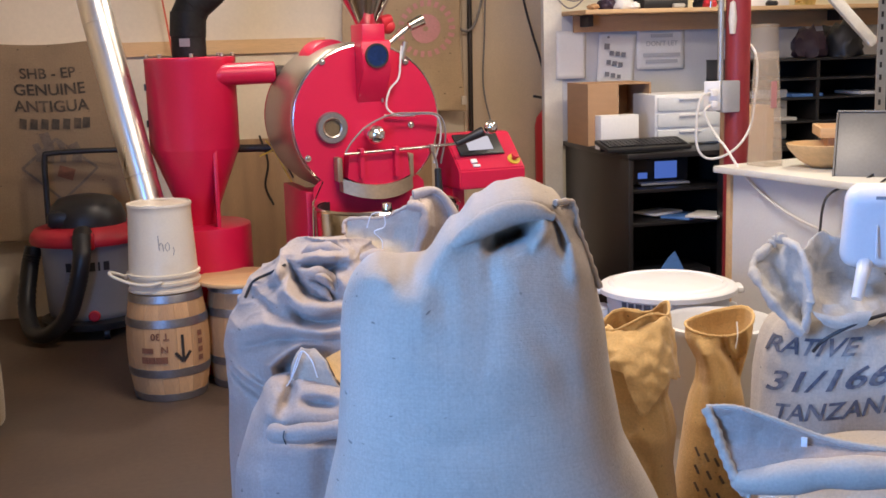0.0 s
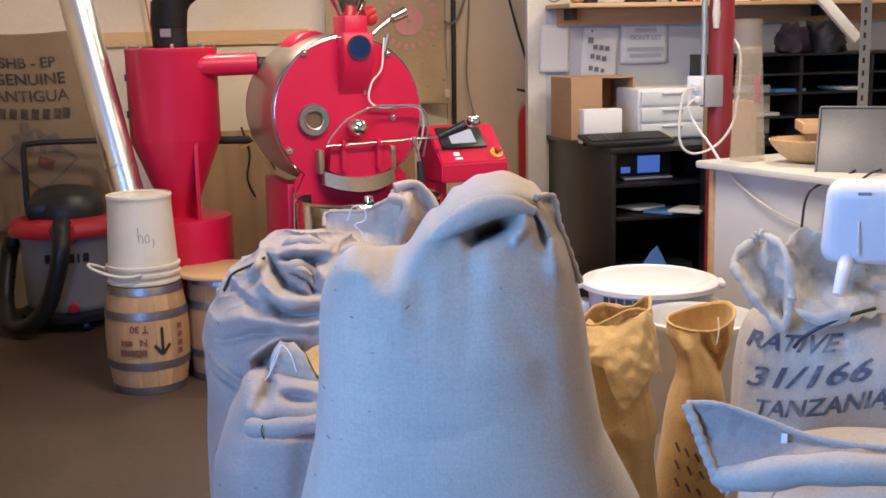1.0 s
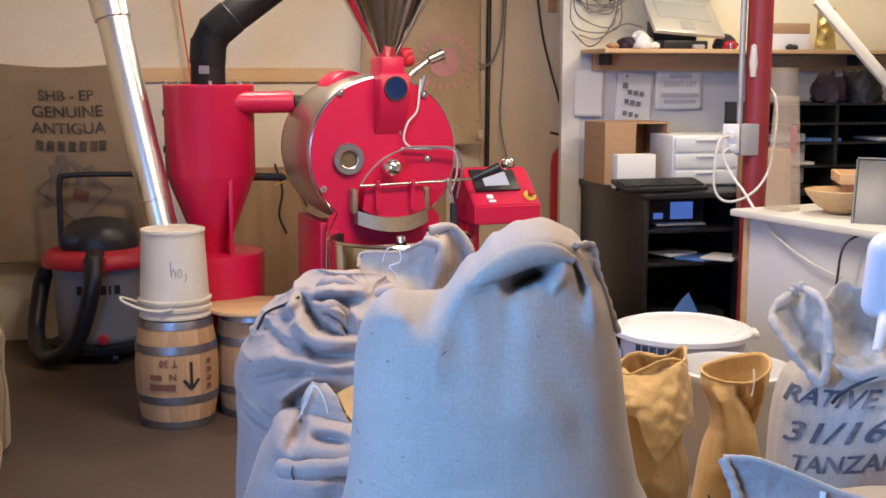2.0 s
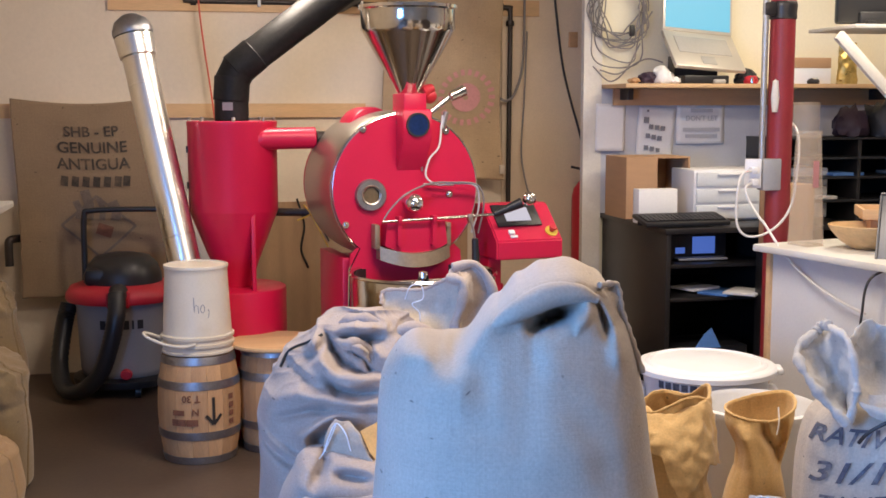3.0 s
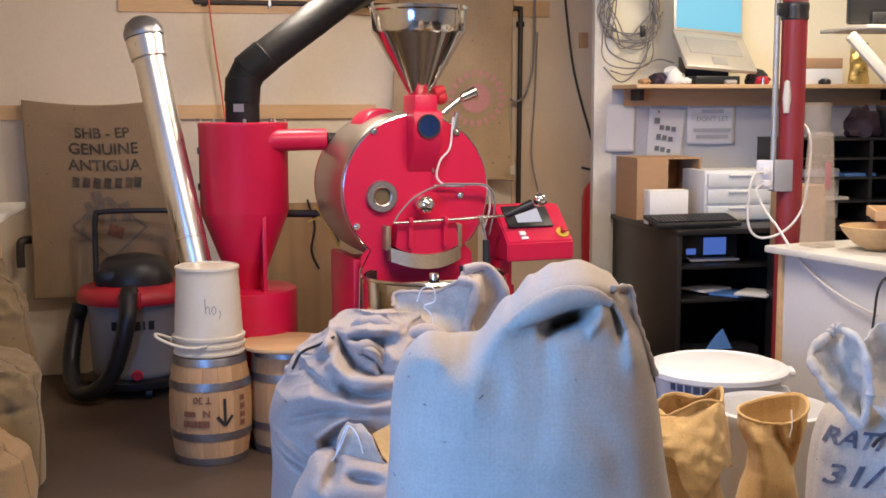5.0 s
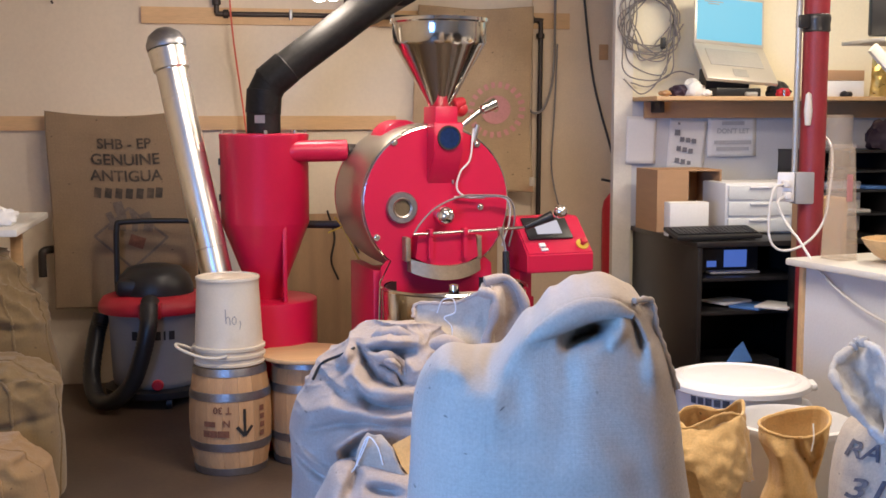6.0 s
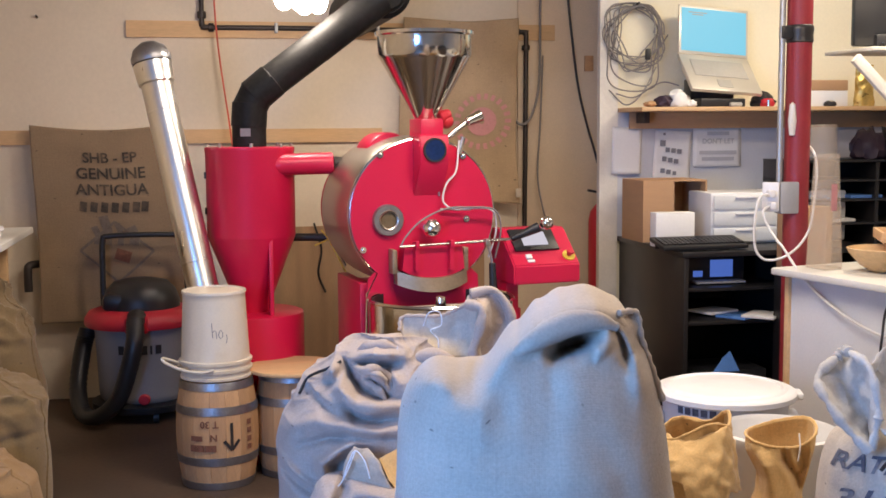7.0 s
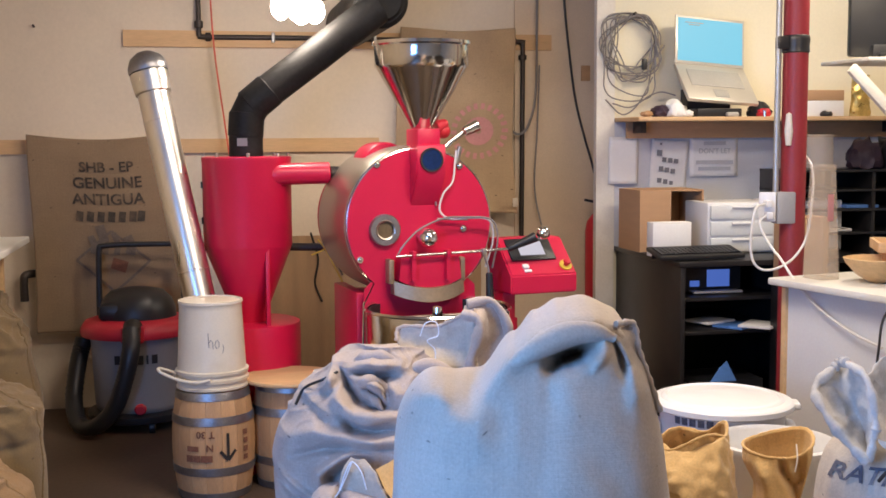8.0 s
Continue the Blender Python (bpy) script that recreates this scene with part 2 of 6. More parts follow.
PORTGLASS = mat("smoked_glass", (0.16, 0.11, 0.06), 0.12, vary=0.2, scale=20, bump=0.0)
SCREEN = glow("laptop_screen", (0.13, 0.60, 0.82), 0.9)
PANELSCREEN = glow("touch_screen", (0.75, 0.72, 0.85), 0.7)
BULB = glow("bulb", (1.0, 0.86, 0.73), 95.0)
LEDBLUE = glow("blue_display", (0.12, 0.25, 0.9), 0.5)
GOLD = mat("gold_foil", (0.62, 0.44, 0.14), 0.3, 0.7, vary=0.2, scale=20)
PINKBOX = mat("pink_label", (0.55, 0.25, 0.24), 0.7)
PURPLE = mat("purple_wrap", (0.04, 0.022, 0.04), 0.5, vary=0.3)
BLUEPAPER = mat("blue_sheet", (0.10, 0.25, 0.62), 0.6)
TAPE = mat("black_tape", (0.025, 0.023, 0.023), 0.35)


# ---- building helpers ----
def thing(name, x, y, z=0.0, rz=0.0, label="", category="", group="", kind=""):
    ob = new(name)
    ob.empty_display_size = 0.1
    ob.matrix_world = pose(x, y, z, 0, 0, rz)
    return tagged(ob, label, category, group, kind)


def part(name, bm, material, parent=None, label="", smooth=True, angle=40):
    me = bpy.data.meshes.new(name)
    bmesh.ops.recalc_face_normals(bm, faces=bm.faces[:])
    bm.to_mesh(me)
    bm.free()
    me.materials.append(material)
    if smooth:
        me.shade_smooth()
        me.set_sharp_from_angle(angle=radians(angle))
    ob = new(name, me)
    if parent is not None:
        ob.parent = parent
    if label:
        ob["label"] = label
    return ob


def single(name, bm, material, label, category, group="", kind="", m=None, angle=40):
    ob = part(name, bm, material, angle=angle)
    if m is not None:
        ob.matrix_world = m
    return tagged(ob, label, category, group, kind)


def box(c, s, bevel=0.0, bm=None, m=None, seg=2):
    bm = bm or bmesh.new()
    vs = bmesh.ops.create_cube(bm, size=1.0)["verts"]
    bmesh.ops.scale(bm, vec=s, verts=vs)
    if bevel:
        es = list({e for v in vs for e in v.link_edges})
        vs = list({v for f in bmesh.ops.bevel(bm, geom=es, offset=bevel, segments=seg, affect="EDGES", profile=0.5)["faces"] for v in f.verts} | {v for v in vs if v.is_valid})
    if m is not None:
        bmesh.ops.transform(bm, matrix=m, verts=vs)
    bmesh.ops.translate(bm, vec=c, verts=vs)
    return bm


def lathe(profile, seg=48, bm=None, m=None, closed=False):
    """Turn (radius, z) pairs round the z axis; a radius of 0 closes an end."""
    bm = bm or bmesh.new()
    rings, made = [], []
    for r, z in profile:
        if r <= 1e-6:
            ring = [bm.verts.new((0, 0, z))]
        else:
            ring = [bm.verts.new((r * math.cos(2 * math.pi * k / seg), r * math.sin(2 * math.pi * k / seg), z)) for k in range(seg)]
        rings.append(ring)
        made += ring
    pairs = list(zip(rings, rings[1:])) + ([(rings[-1], rings[0])] if closed else [])
    for a, b in pairs:
        for k in range(seg):
            q = (k + 1) % seg
            if len(a) == 1 and len(b) == 1:
                continue
            if len(a) == 1:
                bm.faces.new((a[0], b[k], b[q]))
            elif len(b) == 1:
                bm.faces.new((a[k], a[q], b[0]))
            else:
                bm.faces.new((a[k], a[q], b[q], b[k]))
    if m is not None:
        bmesh.ops.transform(bm, matrix=m, verts=made)
    return bm


def smooth_path(points, steps=8):
    """Points along a smooth curve through the given ones."""
    p = [Vector(q) for q in points]
    p = [p[0] * 2 - p[1]] + p + [p[-1] * 2 - p[-2]]
    out = []
    for i in range(1, len(p) - 2):
        a, b, c, d = p[i - 1:i + 3]
        for k in range(steps):
            t = k / steps
            out.append(0.5 * ((2 * b) + (c - a) * t + (2 * a - 5 * b + 4 * c - d) * t * t + (3 * b - a - 3 * c + d) * t ** 3))
    out.append(p[-2])
    return out


def tube(points, r, seg=10, bm=None, smooth=True, steps=8, caps=True):
    """A round bar along points; r may be a number or a function of 0..1."""
    bm = bm or bmesh.new()
    pts = smooth_path(points, steps) if smooth and len(points) > 2 else [Vector(q) for q in points]
    side = None
    rings = []
    for i, q in enumerate(pts):
        d = (pts[min(i + 1, len(pts) - 1)] - pts[max(i - 1, 0)]).normalized()
        if side is None:
            side = d.orthogonal().normalized()
        side = (side - d * side.dot(d)).normalized()
        up = d.cross(side)
        rad = r(i / (len(pts) - 1)) if callable(r) else r
        rings.append([bm.verts.new(q + side * rad * math.cos(2 * math.pi * k / seg) + up * rad * math.sin(2 * math.pi * k / seg)) for k in range(seg)])
    for a, b in zip(rings, rings[1:]):
        for k in range(seg):
            bm.faces.new((a[k], a[(k + 1) % seg], b[(k + 1) % seg], b[k]))
    if caps:
        bm.faces.new(rings[0][::-1])
        bm.faces.new(rings[-1])
    return bm


def axis_to(p, q):
    """A matrix that lays the z axis from p towards q."""
    d = Vector(q) - Vector(p)
    return Matrix.Translation(p) @ d.to_track_quat("Z", "Y").to_matrix().to_4x4()


def rod(p, q, r, r2=None, seg=20, bm=None, bevel=0.0):
    n = (Vector(q) - Vector(p)).length
    r2 = r if r2 is None else r2
    e = min(bevel, n / 3)
    prof = [(0, 0), (r - e, 0), (r, e), (r2, n - e), (r2 - e, n), (0, n)] if bevel else [(0, 0), (r, 0), (r2, n), (0, n)]
    return lathe(prof, seg, bm, axis_to(p, q))


def ball(c, r, seg=20, bm=None, squash=1.0):
    k = 9
    prof = [(r * math.sin(math.pi * i / k), -r * squash * math.cos(math.pi * i / k)) for i in range(k + 1)]
    prof[0], prof[-1] = (0, prof[0][1]), (0, prof[-1][1])
    return lathe(prof, seg, bm, Matrix.Translation(c))


def plate(outline, thick, bm=None, m=None, bevel=0.0):
    """A flat outline in x, z, thick along y (towards +y)."""
    bm = bm or bmesh.new()
    a = [bm.verts.new((x, 0, z)) for x, z in outline]
    b = [bm.verts.new((x, thick, z)) for x, z in outline]
    bm.faces.new(a)
    bm.faces.new(b[::-1])
    n = len(a)
    for k in range(n):
        bm.faces.new((a[k], b[k], b[(k + 1) % n], a[(k + 1) % n]))
    if m is not None:
        bmesh.ops.transform(bm, matrix=m, verts=a + b)
    return bm


def letters(body, size, place, bm=None, align="CENTER", cut=0):
    """Flat letters, each vertex laid by place(x, y) on its surface."""
    bm = bm or bmesh.new()
    cu = bpy.data.curves.new("letters", "FONT")
    cu.body, cu.size, cu.align_x, cu.resolution_u = body, size, align, 3
    cu.offset = size * 0.018
    ob = bpy.data.objects.new("letters", cu)
    me = bpy.data.meshes.new_from_object(ob)
    tmp = bmesh.new()
    tmp.from_mesh(me)
    if cut:
        bmesh.ops.triangulate(tmp, faces=tmp.faces[:])
        bmesh.ops.subdivide_edges(tmp, edges=[e for e in tmp.edges if e.calc_length() > size * 0.25], cuts=cut, use_grid_fill=False)
    vs = [bm.verts.new(place(v.co.x, v.co.y)) for v in tmp.verts]
    tmp.verts.index_update()
    for f in tmp.faces:
        try:
            bm.faces.new([vs[v.index] for v in f.verts])
        except ValueError:
            pass
    tmp.free()
    bpy.data.objects.remove(ob)
    bpy.data.curves.remove(cu)
    bpy.data.meshes.remove(me)
    return bm


def strip(points, width, place, bm=None):
    """A flat stroke of that width along points in x, y, laid by place()."""
    bm = bm or bmesh.new()
    ps = [Vector((*p, 0)) for p in points]
    last = None
    for i, p in enumerate(ps):
        d = (ps[min(i + 1, len(ps) - 1)] - ps[max(i - 1, 0)]).normalized()
        s = Vector((-d.y, d.x, 0)) * width / 2
        pair = [bm.verts.new(place(*(p + s).xy)), bm.verts.new(place(*(p - s).xy))]
        if last:
            bm.faces.new((last[0], last[1], pair[1], pair[0]))
        last = pair
    return bm


def grid_mesh(f, nu, nv, wrap=False, bm=None, uv=None):
    """A sheet of points f(u, v) with u, v in 0..1, with cloth metres as UV where uv is given."""
    bm = bm or bmesh.new()
    vs = [[bm.verts.new(f(i / nu, j / nv)) for i in range(nu if wrap else nu + 1)] for j in range(nv + 1)]
    lay = bm.loops.layers.uv.verify() if uv else None
    for j in range(nv):
        for i in range(nu):
            q = (i + 1) % nu if wrap else i + 1
            fc = bm.faces.new((vs[j][i], vs[j][q], vs[j + 1][q], vs[j + 1][i]))
            if uv:
                for lp, (a, b) in zip(fc.loops, ((i, j), (i + 1, j), (i + 1, j + 1), (i, j + 1))):
                    lp[lay].uv = (a / nu * uv[0], b / nv * uv[1])
    return bm


def thicken(ob, t):
    mod = ob.modifiers.new("cloth", "SOLIDIFY")
    mod.thickness, mod.offset = t, -1.0
    return ob


# ---- structure ----
def slab(name, lo, hi, material, kind="structure", label="", category=""):
    c = [(a + b) / 2 for a, b in zip(lo, hi)]
    s = [b - a for a, b in zip(lo, hi)]
    return single(name, box((0, 0, 0), s), material, label, category, kind=kind, m=Matrix.Translation(c))


slab("floor", (-1.45, -1.2, -0.1), (5.2, 6.8, 0.0), FLOOR, label="dark brown worn concrete floor", category="floor")
slab("ceiling", (-1.45, -1.2, 2.8), (5.2, 6.8, 2.9), CEIL, label="plain painted ceiling", category="ceiling")
slab("wall_north", (-1.45, 6.6, 0.0), (2.60, 6.75, 2.8), PLASTER, label="peach beige plasterboard wall", category="wall")
slab("wall_nook", (2.224, 6.0, 0.0), (5.2, 6.12, 2.8), CREAM, label="warm cream office nook wall", category="wall")
slab("wall_partition", (2.50, 6.124, 0.0), (2.60, 6.6, 2.8), PLASTER, label="peach beige partition side", category="wall")
slab("wall_east", (5.05, -1.2, 0.0), (5.2, 6.0, 2.8), PLASTER, label="plain plaster wall", category="wall")
slab("wall_south", (-1.45, -1.2, 0.0), (5.05, -1.05, 2.8), PLASTER, label="plain plaster wall", category="wall")
# unseen wall and window, set this near so daylight falls mainly on the front sacks
west = single("wall_west", box((-1.375, 3.945, 1.4), (0.15, 5.21, 2.8)), PLASTER, "plain plaster wall with a glazed opening", "wall", kind="structure")
for lo, hi in (((-1.45, -1.05, 0.0), (-1.30, 0.18, 2.8)), ((-1.45, 0.18, 0.0), (-1.30, 1.34, 0.65)), ((-1.45, 0.18, 2.05), (-1.30, 1.34, 2.8))):
    part("wall_panel", box([(a + b) / 2 for a, b in zip(lo, hi)], [b - a for a, b in zip(lo, hi)]), PLASTER, west)
win = thing("window_1", -1.39, 0.76, 0.65, label="plain window in a white frame", category="window", kind="structure")
for c, s in (((0, -0.55, 0.7), (0.08, 0.06, 1.4)), ((0, 0.55, 0.7), (0.08, 0.06, 1.4)), ((0, 0, 0.03), (0.08, 1.04, 0.06)), ((0, 0, 1.37), (0.08, 1.04, 0.06))):
    part("window_frame", box(c, s, 0.006), WHITETRIM, win)
pane = part("pane", box((0, 0, 0.7), (0.008, 1.04, 1.28)), glass("window_glass"), win)
pane.visible_shadow = False

# brown board facing between the bags and the partition
slab("wall_panel", (1.83, 6.585, 0.0), (2.495, 6.597, 2.8), PANEL, label="tan brown wall board", category="wall panel")
slab("plywood_low", (0.25, 6.574, 0.0), (1.62, 6.598, 0.93), PLY, label="brown plywood sheet along the wall foot", category="panel")
slab("rail_low", (-1.3, 6.572, 1.408), (1.02, 6.599, 1.486), PINE, label="pine rail board screwed to the wall", category="rail")
slab("rail_high", (-0.378, 6.572, 1.988), (2.05, 6.599, 2.078), PINE, label="pine rail board screwed high on the wall", category="rail")
slab("trim_post", (2.118, 5.975, 0.0), (2.222, 6.018, 2.8), WHITETRIM, label="worn white trim at the partition's end", category="trim")
slab("pinboard", (2.226, 5.985, 0.86), (4.6, 5.998, 1.56), GREYWALL, label="grey board under the shelf", category="panel")


# ---- roaster ----
def arc(cx, cz, r, a0, a1, n):
    return [(cx + r * math.cos(radians(a0 + (a1 - a0) * k / n)), cz + r * math.sin(radians(a0 + (a1 - a0) * k / n))) for k in range(n + 1)]


ro = thing("coffee_roaster", 0.90, 4.72, 0.0, 7, "red enamel drum coffee roaster with a steel hopper", "coffee roaster")
CZ, RR = 1.125, 0.314
Y2Z = Matrix.Rotation(radians(-90), 4, "X")  # z axis of a lathe to +y


def along_y(profile, x, y, z, seg=48):
    return lathe(profile, seg, None, Matrix.Translation((x, y, z)) @ Y2Z)


part("drum", along_y([(0, 0.012), (RR + 0.008, 0.012), (RR + 0.012, 0.03), (RR + 0.012, 0.46), (RR + 0.004, 0.47), (0, 0.47)], 0, 0, CZ, 72), STEEL, ro, "brushed steel drum shell")
outline = arc(0, CZ, RR, -48, 228, 60)
outline += [(-0.242, 0.86), (-0.245, 0.80), (-0.25, 0.70), (-0.25, 0.60), (0.25, 0.60), (0.25, 0.70), (0.245, 0.80), (0.242, 0.86)]
face = part("face_plate", plate(outline, 0.014), RED, ro, angle=30)
rim = arc(0, CZ, RR, -50, 230, 70)
part("face_rim", tube([(x, 0.004, z) for x, z in rim] + [(-0.245, 0.004, 0.80), (-0.25, 0.004, 0.62)], 0.005, 6, smooth=False), POLISHED, ro)
part("back_housing", along_y([(0, 0.471), (RR - 0.02, 0.471), (RR - 0.01, 0.48), (RR - 0.01, 0.58), (0, 0.60)], 0.0, 0, CZ, 56), RED, ro, "red rear housing")
part("top_hood", along_y([(0, 0.22), (0.10, 0.22), (0.105, 0.23), (0.105, 0.40), (0, 0.40)], -0.08, 0, CZ + 0.235, 40), RED, ro, "red hood over the drum")
part("body", box((0, 0.25, 0.50), (0.46, 0.44, 0.62), 0.01), RED, ro)
for x in (-0.238, 0.238):
    part("side_panel", box((x, 0.25, 0.42), (0.05, 0.40, 0.84), 0.006), RED, ro)
part("hopper_neck", box((0.02, 0.01, 1.465), (0.098, 0.16, 0.11), 0.006), RED, ro)
bm = bmesh.new()
side = [(0.0, 1.455), (-0.09, 1.455), (-0.098, 1.445), (-0.098, 1.335), (0.002, 1.20)]
for a, b in zip(*[[bm.verts.new((x, y, z)) for y, z in side] for x in (-0.042, 0.082)]):
    pass
bm.verts.ensure_lookup_table()
va_, vb_ = bm.verts[:5], bm.verts[5:]
bm.faces.new(va_)
bm.faces.new(vb_[::-1])
for k in range(5):
    bm.faces.new((va_[k], vb_[k], vb_[(k + 1) % 5], va_[(k + 1) % 5]))
bmesh.ops.bevel(bm, geom=bm.edges[:], offset=0.004, segments=2, affect="EDGES")
part("chute", bm, RED, ro, "red feed chute under the hopper")
gl = part("sight_glass", along_y([(0, 0.004), (0.043, 0.004), (0.043, 0.02), (0, 0.02)], 0.02, -0.108, 1.393, 32), DARKGLASS, ro, "dark blue sight glass")
part("ring", along_y([(0.042, -0.008), (0.049, -0.008), (0.050, 0.012), (0.042, 0.012)], 0.02, -0.10, 1.393, 32), BLACK, gl)
hop = part("hopper", lathe([(0.040, 1.53), (0.044, 1.54), (0.186, 1.785), (0.196, 1.80), (0.196, 1.878), (0.202, 1.885), (0.202, 1.892), (0.192, 1.892), (0.190, 1.80), (0.18, 1.785), (0.038, 1.545)], 64, None, Matrix.Translation((0.022, 0.03, -0.02))), POLISHED, ro, "polished steel cone hopper")
part("rim", lathe([(0.194, 1.884), (0.206, 1.884), (0.206, 1.897), (0.194, 1.897)], 64, None, Matrix.Translation((0.022, 0.03, -0.02)), closed=True), CHROME, hop)
port = part("view_port", along_y([(0.036, 0), (0.062, 0), (0.066, 0.006), (0.066, 0.03), (0.036, 0.03)], -0.155, -0.022, 1.105, 40), HOOP, ro, "grey steel ring port")
part("lens", along_y([(0, 0.01), (0.04, 0.01), (0.04, 0.02), (0, 0.02)], -0.155, -0.022, 1.105, 32), PORTGLASS, port)
part("lens_rim", along_y([(0.034, 0.0), (0.04, -0.004), (0.043, 0.0), (0.04, 0.01), (0.034, 0.01)], -0.155, -0.022, 1.105, 32), STEEL, port)
for x, z in ((-0.185, 1.375), (0.175, 1.365), (-0.262, 0.985), (0.19, 1.10), (-0.03, 1.40)):
    bo = part("bolt", along_y([(0, -0.02), (0.007, -0.018), (0.008, -0.008), (0.014, -0.008), (0.014, 0.0), (0, 0.0)], x, 0, z, 12), CHROME, ro)
# trier knob and door
part("trier_knob", ball((0.012, -0.075, 1.072), 0.041), CHROME, ro, "chrome ball knob")
part("trier_collar", along_y([(0, 0), (0.024, 0), (0.03, 0.02), (0.03, 0.06), (0, 0.06)], 0.012, -0.06, 1.076, 24), POLISHED, ro)


def swell(x, low, side, half):
    return low + (side - low) * (x / half) ** 2


xs = [-0.135 + 0.27 * k / 16 for k in range(17)]
dl = [(x + 0.02, swell(x, 0.862, 0.90, 0.135)) for x in xs]
door = part("discharge_door", plate([(-0.105, 0.995), *dl, (0.145, 0.995)][::-1], 0.075, m=Matrix.Translation((0, -0.076, 0))), RED, ro, "red curved discharge door")
bm = bmesh.new()
lastp = None
for k in range(21):
    x = -0.152 + 0.304 * k / 20
    z, y = swell(x, 0.822, 0.852, 0.152), -0.105 + 0.05 * (x / 0.152) ** 2
    q = [bm.verts.new((x + 0.02, *yz)) for yz in ((y, z + 0.045), (y - 0.008, z - 0.012), (-0.004, z - 0.012), (-0.004, z + 0.045))]
    if lastp:
        for c in range(4):
            bm.faces.new((lastp[c], lastp[(c + 1) % 4], q[(c + 1) % 4], q[c]))
    else:
        bm.faces.new(q)
    lastp = q
bm.faces.new(lastp[::-1])
part("chute_lip", bm, LIPMETAL, ro, "worn steel lip below the door")
for x in (-0.142, 0.168):
    part("door_bracket", box((x, -0.03, 0.935), (0.022, 0.06, 0.10), 0.004), LIPMETAL, ro)
for x in (-0.06, 0.09):
    part("hinge_rib", plate([(x - 0.009, 0.90), (x + 0.009, 0.90), (x + 0.009, 1.02), (x - 0.009, 1.02)], 0.04, m=Matrix.Translation((0, -0.108, 0))), RED, ro)
part("door_shaft", rod((-0.135, -0.10, 1.002), (0.36, -0.10, 1.016), 0.0065, bevel=0.002), CHROME, ro, "chrome shaft")
gr = part("door_handle", rod((0.355, -0.10, 1.016), (0.47, -0.13, 1.066), 0.013, 0.022, bevel=0.004), BLACKPLASTIC, ro, "tapered dark grip")
part("counterweight", ball((0.50, -0.137, 1.082), 0.030), CHROME, gr, "chrome ball end")
for x in (-0.06, 0.09, 0.245):
    part("shaft_clamp", box((x, -0.10, 1.006), (0.018, 0.03, 0.032), 0.004), RED if x < 0.2 else STEEL, ro)
# hanging hook with a dark handle
part("hook", tube([(0.245, -0.105, 1.0), (0.262, -0.105, 0.95), (0.268, -0.105, 0.91)], 0.005, 8), STEEL, ro)
part("trowel_handle", rod((0.268, -0.105, 0.92), (0.272, -0.105, 0.80), 0.014, 0.017, bevel=0.004), BLACKPLASTIC, ro)
# probe leads
part("probe_lead", tube([(0.30, 0.02, 0.93), (0.315, -0.03, 1.05), (0.29, -0.05, 1.135), (0.20, -0.05, 1.147), (0.12, -0.05, 1.145), (0.075, -0.04, 1.18), (0.09, -0.04, 1.25), (0.135, -0.03, 1.30), (0.15, -0.02, 1.385), (0.155, -0.02, 1.43)], 0.0042, 8), CABLE, ro)
part("probe_lead", tube([(0.315, -0.02, 0.93), (0.325, -0.06, 1.06), (0.29, -0.07, 1.140), (0.18, -0.06, 1.152), (0.08, -0.07, 1.15), (-0.03, -0.09, 1.11), (-0.10, -0.10, 1.05), (-0.13, -0.10, 1.005)], 0.004, 8), GREYCABLE, ro)
part("probe", rod((0.07, -0.02, 1.145), (0.20, -0.03, 1.14), 0.005), STEEL, ro)
part("probe", rod((0.07, -0.005, 1.20), (0.06, -0.01, 1.275), 0.005), STEEL, ro)
# gas valve on top
vt = part("valve_pipe", tube([(0.06, 0.0, 1.45), (0.11, 0.0, 1.445), (0.145, 0.0, 1.47), (0.20, 0.0, 1.51), (0.235, 0.0, 1.535)], 0.011, 12), CHROME, ro, "chrome valve tube")
part("valve_knob", rod((0.19, -0.015, 1.505), (0.255, -0.02, 1.535), 0.021, 0.026, bevel=0.004), POLISHED, vt)
part("valve_body", ball((0.125, 0.06, 1.51), 0.032), REDPLASTIC, vt)
part("valve_wheel", rod((0.09, 0.05, 1.525), (0.14, 0.05, 1.545), 0.03, 0.02, bevel=0.006), REDPLASTIC, vt)
part("valve_stem", rod((0.158, -0.01, 1.375), (0.175, -0.01, 1.445), 0.011), STEEL, vt)
# cooling tray
tr = thing("cooling_tray", 0.93, 4.52, 0.0, 0, "round steel cooling tray with a dark inside", "cooling tray")
part("tray_wall", lathe([(0.268, 0.55), (0.275, 0.56), (0.275, 0.775), (0.283, 0.782), (0.278, 0.79), (0.266, 0.785), (0.262, 0.65), (0, 0.65), (0, 0.64), (0.255, 0.64), (0.268, 0.55)], 64), POLISHED, tr)
part("screen_plate", lathe([(0.258, 0.652), (0.258, 0.662), (0, 0.664)], 48), BLACK, tr)
part("tray_lining", lathe([(0.2605, 0.655), (0.2605, 0.782), (0.2565, 0.782), (0.2565, 0.655)], 64, closed=True), BLACK, tr, "black inner wall")
part("stirrer_hub", lathe([(0, 0.79), (0.018, 0.785), (0.024, 0.75), (0.024, 0.66), (0, 0.66)], 20), CHROME, tr)
for a in (8, 188):
    m = Matrix.Rotation(radians(a), 4, "Z")
    part("stirrer_arm", box((0.12, 0, 0.745), (0.24, 0.018, 0.022), 0.004, m=None), STEEL, tr).matrix_local = m
part("tray_column", lathe([(0, 0), (0.2, 0), (0.2, 0.03), (0.16, 0.06), (0.16, 0.56), (0, 0.56)], 40), RED, tr)
tr.scale = (1.06, 1.06, 1.022)
